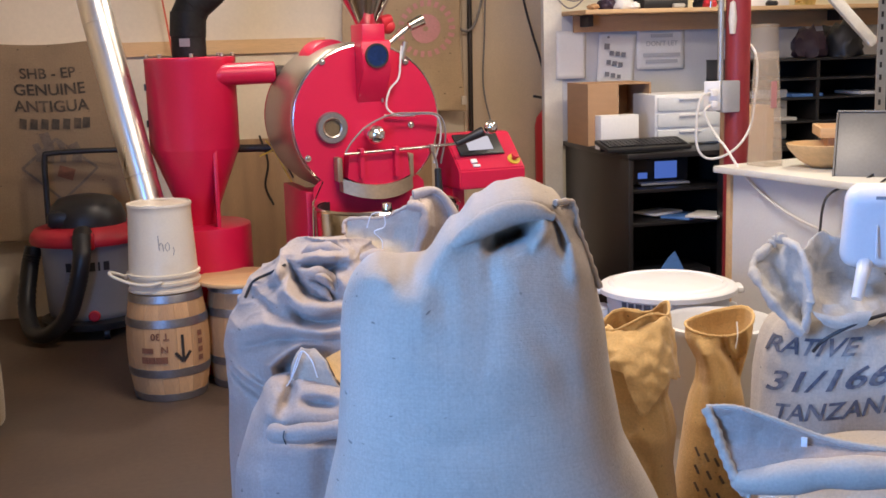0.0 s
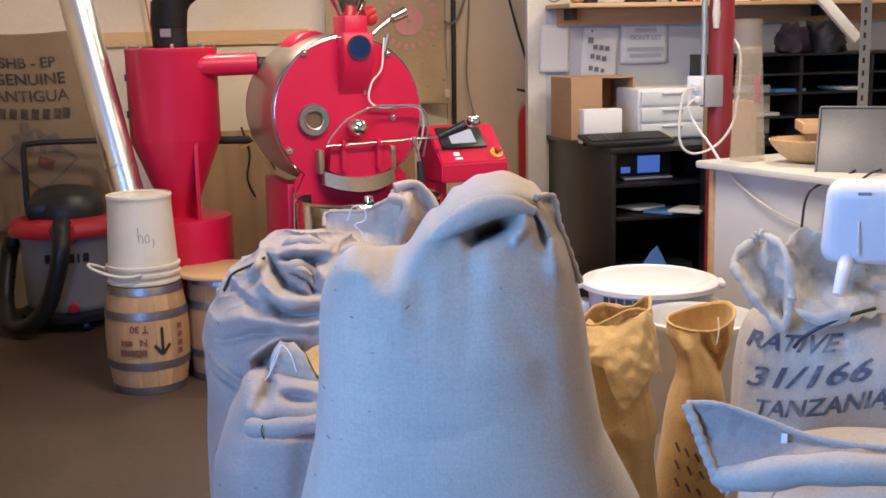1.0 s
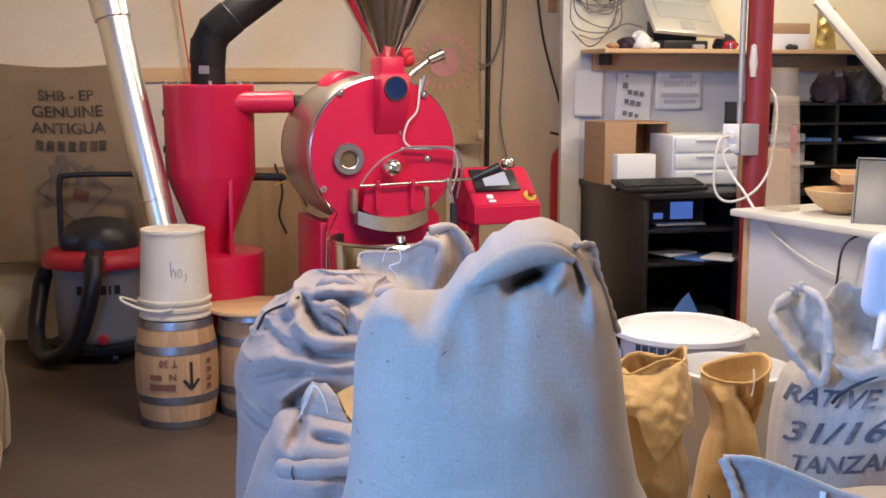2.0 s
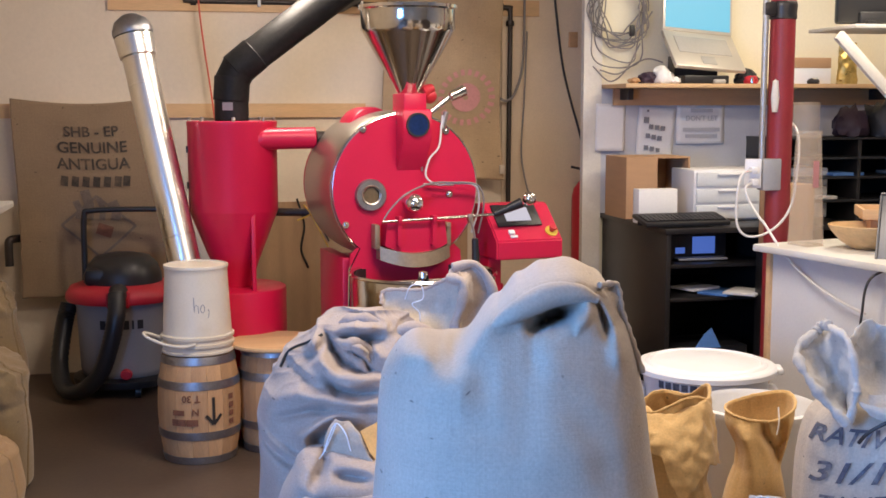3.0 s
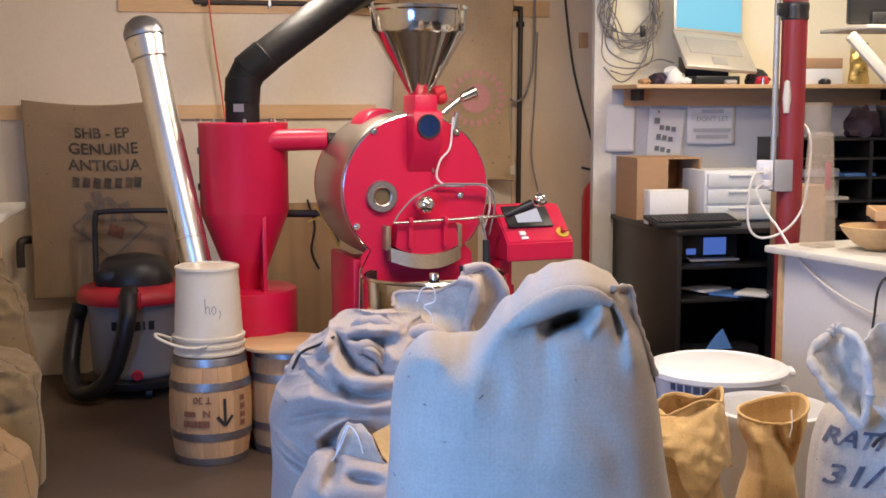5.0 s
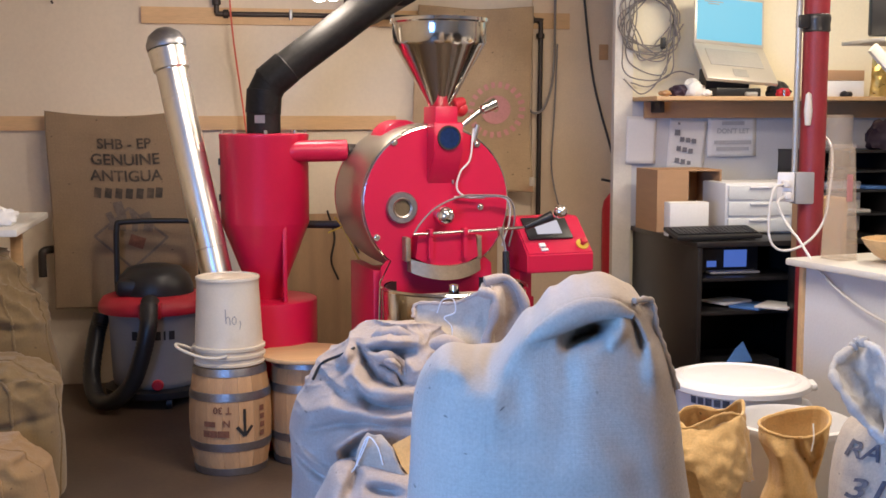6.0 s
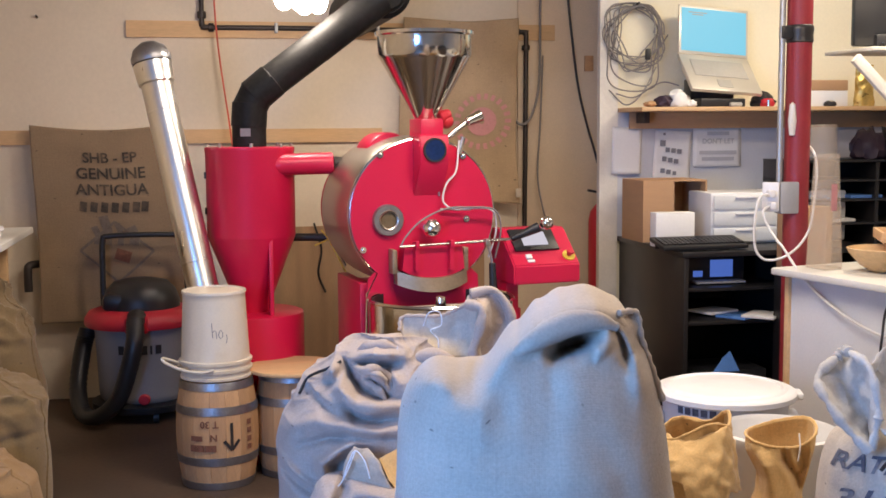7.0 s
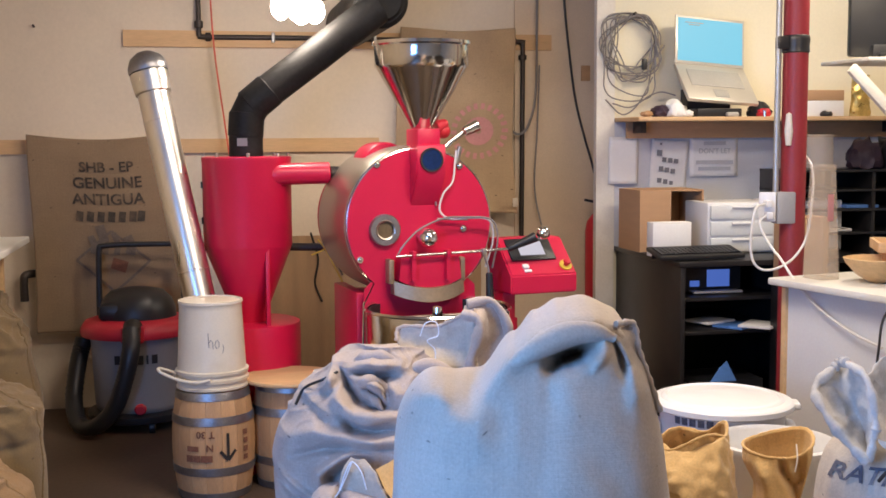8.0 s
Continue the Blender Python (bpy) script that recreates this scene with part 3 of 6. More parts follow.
# control box
cb = thing("control_box", 1.43, 4.68, 0.0, 9, "red control console with a touch screen", "control console")
side = [(-0.0, 0.82), (0.0, 0.90), (0.16, 1.045), (0.26, 1.045), (0.26, 0.82)]
bm = bmesh.new()
L = [bm.verts.new((-0.155, y, z)) for y, z in side]
Rr = [bm.verts.new((0.155, y, z)) for y, z in side]
bm.faces.new(L)
bm.faces.new(Rr[::-1])
for k in range(5):
    bm.faces.new((L[k], Rr[k], Rr[(k + 1) % 5], L[(k + 1) % 5]))
bmesh.ops.bevel(bm, geom=bm.edges[:], offset=0.006, segments=2, affect="EDGES")
part("housing", bm, RED, cb)
slope = Matrix.Translation((0, 0.0, 0.90)) @ Matrix.Rotation(math.atan2(0.145, 0.16), 4, "X")
part("screen_bezel", box((-0.02, 0.143, 0.004), (0.21, 0.125, 0.012), 0.005, m=None), BLACKPLASTIC, cb).matrix_local = slope
part("touch_screen", box((-0.02, 0.143, 0.011), (0.115, 0.075, 0.004)), PANELSCREEN, cb, "pale lit touch screen").matrix_local = slope
es = part("stop_button_plate", lathe([(0, 0), (0.028, 0), (0.028, 0.006), (0, 0.006)], 24, None, Matrix.Translation((0.115, 0.045, 0.001))), YELLOW, cb, "yellow ring")
es.matrix_local = slope
eb = part("stop_button", lathe([(0, 0.034), (0.014, 0.032), (0.017, 0.024), (0.010, 0.018), (0.010, 0.006), (0, 0.006)], 20, None, Matrix.Translation((0.115, 0.045, 0.001))), REDPLASTIC, cb)
eb.matrix_local = slope
part("switch", box((-0.075, 0.045, 0.006), (0.028, 0.022, 0.012), 0.003), WHITEPLASTIC, cb).matrix_local = slope
part("switch", box((-0.07, 0.022, 0.004), (0.034, 0.014, 0.008), 0.003), WHITEPLASTIC, cb).matrix_local = slope
part("support_arm", box((-0.12, 0.16, 0.74), (0.06, 0.12, 0.16), 0.006), RED, cb)
part("stand", box((-0.10, 0.18, 0.35), (0.08, 0.08, 0.70), 0.006), RED, cb)

# ---- cyclone ----
cy = thing("chaff_cyclone", 0.215, 5.28, 0.0, 0, "red painted chaff cyclone collector", "cyclone")
part("barrel", lathe([(0, 1.405), (0.19, 1.405), (0.200, 1.402), (0.200, 1.385), (0.198, 1.38), (0.198, 1.01), (0.196, 1.0), (0.08, 0.70), (0.075, 0.60), (0, 0.60)], 64), RED, cy)
part("ash_drum", lathe([(0, 0.66), (0.215, 0.66), (0.226, 0.655), (0.228, 0.645), (0.228, 0.01), (0.22, 0.0), (0, 0.0)], 64), RED, cy)
part("seam", box((0.075, -0.14, 0.83), (0.018, 0.075, 0.36), 0.003), RED, cy)
inl = part("inlet_pipe", rod((0.06, -0.12, 1.325), (0.36, -0.13, 1.33), 0.048, bevel=0.004), RED, cy)
part("inlet_cone", rod((-0.06, -0.13, 1.315), (0.12, -0.125, 1.325), 0.012, 0.047), RED, cy)
part("coupling", rod((0.36, -0.13, 1.33), (0.54, -0.10, 1.32), 0.03), IRON, inl)
for z in (1.28, 1.12, 1.0):
    part("latch", box((-0.197, -0.02, z), (0.016, 0.02, 0.03), 0.003), BLACK, cy)
for a in range(8):
    x, y = 0.186 * math.cos(a * 0.785), 0.186 * math.sin(a * 0.785)
    part("bolt", lathe([(0, 0.018), (0.008, 0.016), (0.008, 0.0), (0, 0.0)], 8, None, Matrix.Translation((x, y, 1.404))), STEEL, cy)

# black exhaust duct with elbows, rising to the wall
du = thing("exhaust_duct", 0.215, 5.28, 1.404, 0, "black stove pipe duct with elbows", "duct")
RD = 0.077
segs = [((0, 0, 0.0), (0, 0, 0.115)), ((0, 0, 0.11), (0.005, 0, 0.175)), ((0.005, 0, 0.175), (0.035, 0, 0.235)), ((0.035, 0, 0.235), (0.095, 0, 0.285)), ((0.095, 0, 0.285), (0.33, 0.04, 0.46)), ((0.33, 0.04, 0.46), (0.60, 0.08, 0.665))]
for k, (p, q) in enumerate(segs):
    s = 1.03 if k in (1, 3) else (0.985 if k in (0, 4) else 1.0)
    e = (Vector(q) - Vector(p)).normalized() * 0.022
    part("duct_section", rod(Vector(p) - (e if k else e * 0), Vector(q) + e, RD * s, bevel=0.003, seg=36), DUCTBLACK, du)
part("wall_pipe", rod((.64, .10, .715), (.64, 1.315, .715), .128, seg=44, bevel=.02), DUCTBLACK, du, "wide black pipe running into the wall")
part("pipe_collar", rod((.64, .075, .715), (.64, .12, .715), .10, seg=40, bevel=.012), DUCTBLACK, du)
part("sticker", box((-0.02, -0.0745, 0.065), (0.045, 0.006, 0.035)), GREYINK, du, "worn grey sticker")

# steel duct leaning beside the cyclone
p0, p1 = Vector((0.018, 5.07, 0.664)), Vector((-0.191, 5.30, 1.729))
ld = thing("steel_duct", 0, 0, 0, 0, "shiny galvanised duct pipe leaning beside the red cyclone", "duct pipe")
part("pipe", rod(p0, p1, 0.068, 0.0695, seg=40), DUCTSTEEL, ld)
u = (p1 - p0).normalized()
part("cap_collar", rod(p1 - u * 0.05, p1 + u * 0.05, 0.079, 0.085, seg=40, bevel=0.006), DUCTSTEEL, ld)
part("cap", lathe([(0.085, 0), (0.088, 0.01), (0.088, 0.028), (0.071, 0.066), (0.038, 0.09), (0, 0.094)], 40, None, axis_to(p1 + u * 0.05, p1 + u)), HOOP, ld, "dull grey end cap")
for s in (0.25, 0.93):
    part("seam_ring", rod(p0 + u * s, p0 + u * (s + 0.01), 0.0705, seg=40, bevel=0.002), DUCTSTEEL, ld)

# ceiling bulb cluster
fx = thing("ceiling_lamp", 0.455, 5.25, 2.8, 0, "bare bulb cluster lamp hanging from the ceiling", "lamp")
part("stem", rod((0, 0, 0), (0, 0, -0.60), 0.01), STEEL, fx)
part("holder", lathe([(0, -0.55), (0.05, -0.56), (0.06, -0.60), (0.05, -0.64), (0, -0.64)], 24), STEEL, fx)
for x, y, z in ((-0.075, 0, -0.735), (0.075, 0, -0.75), (0.0, 0.05, -0.735), (0.01, -0.05, -0.76)):
    part("bulb", ball((x, y, z), 0.045, squash=1.25), BULB, fx, "lit white bulb")
part("shade", lathe([(0.02, -0.62), (0.10, -0.645), (0.14, -0.69), (0.145, -0.695), (0.10, -0.64), (0.02, -0.615)], 40), POLISHED, fx, "small reflector")


# ---- sacks ----
def make_rows(rows, n=400):
    """Rows (z, cx, cy, a, b) rounded off and spread evenly over their length."""
    p = [Vector((r[0], r[1], r[3])) for r in rows]
    full = np.array(rows, float)
    d = np.concatenate([[0], np.cumsum([max((b - a).length, 1e-4) for a, b in zip(p, p[1:])])])
    t = np.linspace(0, d[-1], n)
    cols = [np.interp(t, d, full[:, k]) for k in range(5)]
    kern = np.hanning(29)
    kern /= kern.sum()
    out = []
    for c in cols:
        pad = np.concatenate([2 * c[0] - c[14:0:-1], c, 2 * c[-1] - c[-2:-16:-1]])
        out.append(np.convolve(pad, kern, "valid"))
    return np.linspace(0, 1, n), out, d[-1]


class Sack:
    """A filled cloth sack as stacked cross-sections; dents are (x, z, rx, rz, turn, depth) seen from its front."""

    def __init__(self, rows, dents=(), wrinkle=0.008, top=0.7, crumple=0.0, seed=0.0, power=2.3, rim=None, folds=0.0, strokes=(), warp=None):
        self.warp = warp
        self.strokes = [([Vector((*q, 0)) for q in pts], w, h) for pts, w, h in strokes]
        self.t, self.c, self.length = make_rows(rows)
        self.c[3], self.c[4] = np.maximum(self.c[3], 0.002), np.maximum(self.c[4], 0.002)
        self.dents, self.wrinkle, self.top, self.crumple, self.seed, self.power, self.rim, self.folds = dents, wrinkle, top, crumple, seed, power, rim, folds

    def at(self, u, v):
        z, cx, cy, a, b = (float(np.interp(v, self.t, col)) for col in self.c)
        ang = 2 * math.pi * u
        ca, sa = math.cos(ang), math.sin(ang)
        e = 2 / self.power
        x = cx + a * math.copysign(abs(ca) ** e, ca)
        y = cy + b * math.copysign(abs(sa) ** e, sa)
        q = Vector((x * 3, y * 3, z * 2 + self.seed * 7.3))
        w = self.wrinkle * noise.fractal(q, 1.0, 2.0, 2)
        out = Vector((ca, sa, 0))
        lift = 0.0
        if self.folds:
            k = min(max((v - 0.35) / 0.5, 0), 1)
            w += self.folds * k * (abs(noise.noise(Vector((u * 14 + self.seed, v * 2.2, self.seed)))) - 0.25)
        if self.crumple:
            k = min(max((v - self.top) / 0.15, 0), 1)
            r1 = 1 - abs(noise.noise(Vector((x * 8 + z * 6, y * 6, z * 9 + self.seed * 3)))) * 2
            r2 = 1 - abs(noise.noise(Vector((x * 15 - z * 10, y * 12, z * 17 - self.seed)))) * 2
            h = (r1 ** 3 * 0.7 if r1 > 0 else r1 * 0.3) + (r2 ** 3 * 0.3 if r2 > 0 else r2 * 0.15)
            w += self.crumple * k * (h - 0.1)
            lift = self.crumple * k * 0.5 * h
        p = Vector((x, y, z + lift)) + out * w
        if self.warp:
            p = self.warp(p)
            x, z = p.x, p.z
        if self.rim:
            p.z += self.rim(u) * max(0.0, (v - self.top) / (1 - self.top))
        for dx, dz, rx, rz, turn, depth in self.dents:
            if sa < 0.35:
                s, c = math.sin(radians(turn)), math.cos(radians(turn))
                ux, uz = x - dx, z - dz
                g = ((ux * c + uz * s) / rx) ** 2 + ((uz * c - ux * s) / rz) ** 2
                if g < 8:
                    p.y += depth * math.exp(-g)
        if self.strokes and sa < 0.45:
            here = Vector((x, z, 0))
            face = min(1.0, (0.45 - sa) / 0.5)
            for pts, w, h in self.strokes:
                best, along = 9.0, 0.0
                for k in range(len(pts) - 1):
                    d = pts[k + 1] - pts[k]
                    s = max(0.0, min(1.0, (here - pts[k]).dot(d) / d.length_squared))
                    r = (here - pts[k] - d * s).length
                    if r < best:
                        best, along = r, (k + s) / (len(pts) - 1)
                if best < w * 2.6:
                    fade = min(1.0, 0.35 + 2.5 * min(along, 1 - along))
                    g = h * fade * math.exp(-(best / w) ** 2) * face
                    p.y += g
                    p.z -= g * 0.25
        return p

    def mesh(self, nu=150, nv=130):
        bm = grid_mesh(lambda u, v: self.at(u, v), nu, nv, True, None, (1.7, 1.7 * self.length / 1.5))
        if not self.rim:
            end = bm.verts[:][-nu:]
            bm.faces.new(end)
        return bm

    def front(self, x, z, off=0.004):
        """The place on the front of the sack at x, z."""
        v = float(np.interp(z, self.c[0], self.t))
        cx, a = (float(np.interp(v, self.t, self.c[k])) for k in (1, 3))
        s = max(-0.98, min(0.98, (x - cx) / a))
        ca = math.copysign(abs(s) ** (self.power / 2), s)
        u = (-math.acos(ca) / (2 * math.pi)) % 1.0
        p = self.at(u, v)
        return p + Vector((0, -off, 0))


def cloth_fold(sk, parent, pts, r, material, sink=.4, name="fold", label="", ends=.25):
    """A rounded fold of cloth lying on the front of a sack, thinning out at both ends."""
    path = [q + Vector((0, r * sink, 0)) for q in (sk.front(x, z, 0.0) for x, z in pts)]
    rad = lambda s: r * (ends + (1 - ends) * math.sin(math.pi * min(max(s, .02), .98)) ** .6) * (1 + .16 * math.sin(s * 13 + pts[0][0] * 90))
    return part(name, tube(path, rad, 16, steps=9), material, parent, label)


def hem(sk, parent, material, r=.006):
    """The sewn rim round an open mouth."""
    return part("hem", tube([sk.at((k % 60) / 60, 1.0) for k in range(61)], lambda s: r * (1 + .2 * math.sin(s * 140)), 8, smooth=False), material, parent)


def seam(sk, parent, material, u=.97, lo=.05, hi=.9, r=.005):
    """The sewn seam up one side."""
    return part("side_seam", tube([sk.at(u, lo + (hi - lo) * k / 50) for k in range(51)], lambda s: r * (1 + .2 * math.sin(s * 160)), 8, smooth=False), material, parent)


def put_sack(name, sk, x, y, rz, material, label, z=0.0, group="", nu=150, nv=130, thick=0.0):
    th = thing(name, x, y, z, rz, label, "sack", group)
    body = part("cloth", sk.mesh(nu, nv), material, th, angle=75)
    if thick:
        thicken(body, thick)
    return th


G = "burlap coffee sacks"


def sheet_between(a, b, n=40, m=16, deep=0.0, rough=.003, seed=0.0, uv=(.3, .15)):
    """Cloth stretched between two edges, hollowed by deep along y, with small puckers."""
    pa, pb = ([Vector(q) for q in smooth_path(e, 20)] for e in (a, b))

    def at(path, s):
        k = s * (len(path) - 1)
        i = min(int(k), len(path) - 2)
        return path[i].lerp(path[i + 1], k - i)

    def f(u, v):
        p = at(pa, u).lerp(at(pb, u), v)
        p.y += deep * math.sin(math.pi * v)
        return p + rough * noise.noise_vector(p * 34 + Vector((seed, 0, 0)))
    return grid_mesh(f, n, m, uv=uv)


def ridge(s, knots, values):
    """A smooth height between knots."""
    for k in range(len(knots) - 1):
        if s <= knots[k + 1]:
            t = max(0.0, (s - knots[k]) / (knots[k + 1] - knots[k]))
            t = t * t * (3 - 2 * t)
            return values[k] + (values[k + 1] - values[k]) * t
    return values[-1]


# the full sack in the middle, its mouth rolled over to one side
def roll_up(p):
    """The loose cloth over the beans stands up as one thick roll, higher at one side."""
    k = min(max((p.z - .80) / .19, 0), 1)
    k = k * k * (3 - 2 * k)
    back = math.exp(-(max(p.y - .02, 0) / .12) ** 2)
    h = ridge(p.x, (-.30, -.225, -.155, -.125, -.045, .0, .05, .10, .16, .212, .258), (0, .018, -.002, -.008, .072, .114, .138, .146, .130, .088, 0))
    p.z += k * h * back
    p.y += .10 * k * max(h, 0) / .158
    return p


main = Sack([(0.0, .02, 0, .30, .22), (0.02, .03, 0, .39, .28), (.12, .03, 0, .415, .30), (.3, .028, 0, .40, .295), (.45, .018, 0, .365, .28), (.61, -.002, 0, .304, .26), (.75, -.008, 0, .287, .25),
             (.85, -.012, 0, .280, .245), (.92, -.015, 0, .268, .235), (.955, -.014, -.005, .250, .215), (.98, -.010, -.01, .212, .18), (.995, .0, -.01, .15, .12), (1.0, .0, -.01, .06, .05), (1.001, .0, -.01, .004, .004)],
            strokes=[([(.034, 1.044), (.052, 1.060), (.078, 1.070), (.110, 1.074)], .0135, .17), ([(.055, 1.046), (.085, 1.054), (.115, 1.064)], .016, .045),
                     ([(-.085, 1.02), (-.03, 1.066), (.02, 1.096), (.075, 1.116), (.13, 1.114), (.168, 1.09)], .026, -.042),
                     ([(.10, 1.046), (.125, 1.056), (.14, 1.04)], .028, -.034), ([(.150, 1.09), (.166, 1.065), (.172, 1.035), (.178, 1.01)], .009, .035), ([(.182, 1.035), (.195, 1.0), (.205, .95)], .020, -.022),
                     ([(.030, 1.038), (.024, 1.0), (.034, .95)], .016, .007), ([(.05, 1.02), (.075, .99), (.08, .94)], .03, -.006),
                     ([(-.126, .995), (-.135, .98), (-.165, .965)], .022, .016), ([(-.25, .965), (-.20, .985), (-.155, .975)], .022, -.022), ([(-.10, 1.0), (-.07, .96), (-.06, .90)], .03, .008),
                     ([(.0, .99), (.02, .9), (.01, .8)], .03, .006), ([(-.2, .9), (-.1, .86), (.0, .84)], .03, .006), ([(.1, .90), (.16, .82), (.18, .72)], .03, .008), ([(-.22, .70), (-.1, .66), (.05, .68)], .03, .006)],
            wrinkle=0.008, seed=1.0, power=2.35, warp=roll_up)
ms = put_sack("burlap_sack", main, .67, 2.27, -16.4, BURLAP, "full grey-beige burlap coffee sack with its mouth rolled shut", group=G, nu=300, nv=330)
skin = [main.at(i / 160, .6 + .4 * j / 90) for i in range(80, 161) for j in range(91)]
lip = [min((q for q in skin if abs(q.x - x) < .014 and abs(q.z - z) < .014), key=lambda q: q.y) for x, z in ((-.045, 1.045), (-.01, 1.068), (.03, 1.088), (.07, 1.102), (.115, 1.104), (.150, 1.092))]
part("mouth_fold", tube([Vector((x, q.y + .012, z)) for q, (x, z) in zip(lip, ((-.05, 1.042), (-.01, 1.068), (.03, 1.088), (.07, 1.101), (.115, 1.102), (.155, 1.088)))], lambda t: .026 * (.2 + .8 * math.sin(math.pi * min(max(t, .03), .97)) ** .7), 20, steps=10), BURLAP, ms, "rolled-over lip of the mouth")
ear = part("mouth_corner", sheet_between([(.150, -.09, 1.102), (.178, -.105, 1.06), (.200, -.11, 1.0), (.225, -.10, .945)], [(.198, -.045, 1.106), (.209, -.05, 1.055), (.230, -.055, .995), (.250, -.06, .93)], 40, 14, .012, .005, 2.0, (.2, .08)), BURLAP, ms, "stiff folded corner of the mouth")
thicken(ear, 0.007)
part("mouth_hem", tube([(.160, -.085, 1.112), (.198, -.045, 1.106), (.209, -.05, 1.055), (.230, -.055, .995), (.252, -.06, .93)], lambda s: .0065 + .0015 * math.sin(s * 60), 10), BURLAP, ms, "sewn hem of the mouth")

# crumpled sack beside it: a smooth belly, long sweeping folds and a knot of cloth on top
crum = Sack([(0, .03, 0, .25, .2), (.02, .03, 0, .285, .23), (.3, .03, 0, .275, .235), (.5, .03, 0, .268, .235), (.60, .03, 0, .275, .24), (.65, .03, 0, .28, .24), (.714, .033, 0, .268, .225), (.768, .036, .0, .235, .2), (.812, .042, .0, .198, .175), (.85, .048, .015, .160, .14), (.885, .052, .02, .128, .11), (.918, .06, .02, .085, .075), (.934, .065, .02, .03, .03), (.936, .065, .02, .004, .004)],
            strokes=[([(-.045, .880), (-.035, .845), (-.010, .815), (.025, .797), (.09, .795)], .013, .075), ([(-.085, .865), (-.07, .82), (-.04, .785), (.02, .772), (.09, .775)], .017, -.045), ([(-.055, .775), (-.025, .745), (.03, .738), (.10, .742)], .011, .055),
                     ([(-.22, .70), (-.13, .735), (-.05, .725), (.03, .712), (.10, .715)], .020, -.032), ([(-.19, .665), (-.10, .695), (-.02, .695), (.09, .690)], .010, .028), ([(-.02, .895), (.04, .895), (.10, .893)], .014, -.045), ([(-.015, .872), (.04, .868), (.09, .872)], .010, .07), ([(.01, .848), (.045, .845), (.09, .835)], .013, -.045), ([(.045, .87), (.065, .84), (.072, .815)], .010, .06), ([(.0, .84), (.035, .822), (.06, .80)], .009, .05),
                     ([(-.115, .575), (-.118, .625), (-.085, .652), (-.03, .688), (.03, .690)], .015, -.040), ([(-.085, .58), (-.085, .615), (-.05, .645), (.0, .66)], .018, .06), ([(-.245, .635), (-.20, .595), (-.155, .565), (-.11, .545)], .012, -.026), ([(-.25, .60), (-.19, .56), (-.13, .525)], .014, .035),
                     ([(-.16, .81), (-.12, .79), (-.085, .75)], .015, .018), ([(-.12, .845), (-.09, .85), (-.07, .87)], .014, -.030), ([(-.105, .82), (-.08, .83), (-.06, .86)], .008, .03), ([(-.214, .50), (-.229, .373), (-.231, .209)], .025, .025), ([(-.20, .73), (-.16, .69), (-.15, .64)], .03, .010)],
            wrinkle=0.016, top=.66, crumple=.030, seed=3.0, folds=.012)
cs = put_sack("burlap_sack", crum, .43, 3.15, -7.8, BURLAP2, "crumpled grey-mauve burlap sack with deep creases", group=G, nu=260, nv=260)
for pts, r in (([(-.02, .90), (.03, .912), (.09, .905)], .020), ([(-.035, .868), (.0, .85), (.03, .856), (.06, .84), (.075, .81)], .016), ([(-.06, .80), (-.025, .775), (.03, .768), (.09, .77)], .017), ([(.0, .83), (.03, .815), (.055, .79)], .013)):
    cloth_fold(crum, cs, pts, r, BURLAP2, .55)
flap = part("torn_flap", sheet_between([(-.032, -.265, .686), (-.060, -.285, .640), (-.050, -.290, .595), (.010, -.285, .550)], [(.005, -.295, .690), (.030, -.32, .664), (.050, -.335, .615), (.085, -.335, .560)], 30, 14, -.012, .004, 5.0, (.2, .1)), BURLAP, cs, "loose torn flap catching the daylight")
thicken(flap, 0.005)
part("inner_patch", sheet_between([(.032, -.31, .668), (.055, -.325, .615), (.088, -.325, .565)], [(.10, -.235, .68), (.11, -.235, .62), (.12, -.235, .57)], 16, 10, 0, .004, 6.0, (.1, .1)), JUTE, cs, "orange-tan inside of the cloth")
part("loose_thread", tube([(-.060, -.31, .615), (-.045, -.315, .66), (-.028, -.315, .690), (-.005, -.325, .665), (.008, -.335, .62)], 0.0018, 6), THREAD, cs)
part("loose_thread", tube([(-.028, -.315, .690), (-.048, -.32, .64), (-.070, -.32, .60), (-.095, -.31, .585), (-.115, -.30, .60)], 0.0018, 6), THREAD, cs)
part("tie_cord", tube([crum.front(x, z, .010) for x, z in ((-.175, .785), (-.14, .822), (-.10, .852), (-.06, .874))], 0.004, 6), BLACKCABLE, cs)

low = Sack([(0, .06, 0, .25, .17), (.02, .06, 0, .29, .2), (.25, .055, 0, .295, .2), (.37, .05, 0, .288, .195), (.44, .05, 0, .268, .185), (.495, .045, .01, .243, .17), (.535, .0, .01, .172, .14), (.565, -.045, .02, .112, .10), (.588, -.075, .02, .06, .06), (.594, -.08, .02, .004, .004)],
           strokes=[([(-.075, .595), (-.085, .565), (-.105, .535)], .013, .05), ([(-.115, .58), (-.135, .55), (-.15, .50)], .022, -.02), ([(-.05, .555), (-.005, .550), (.03, .545)], .009, .045), ([(-.05, .575), (.02, .565), (.10, .55)], .014, -.02),
                    ([(-.13, .492), (-.05, .488), (.03, .480), (.12, .47)], .014, .055), ([(.0, .46), (.01, .40), (-.01, .30)], .035, .03), ([(-.17, .42), (-.16, .33), (-.17, .2)], .03, -.015)], wrinkle=.014, top=.8, crumple=.006, seed=5.0)
ls = put_sack("burlap_sack", low, .41, 2.86, -7.8, BURLAP2, "low grey-mauve burlap sack with a rolled fold", group=G, nu=180, nv=170)
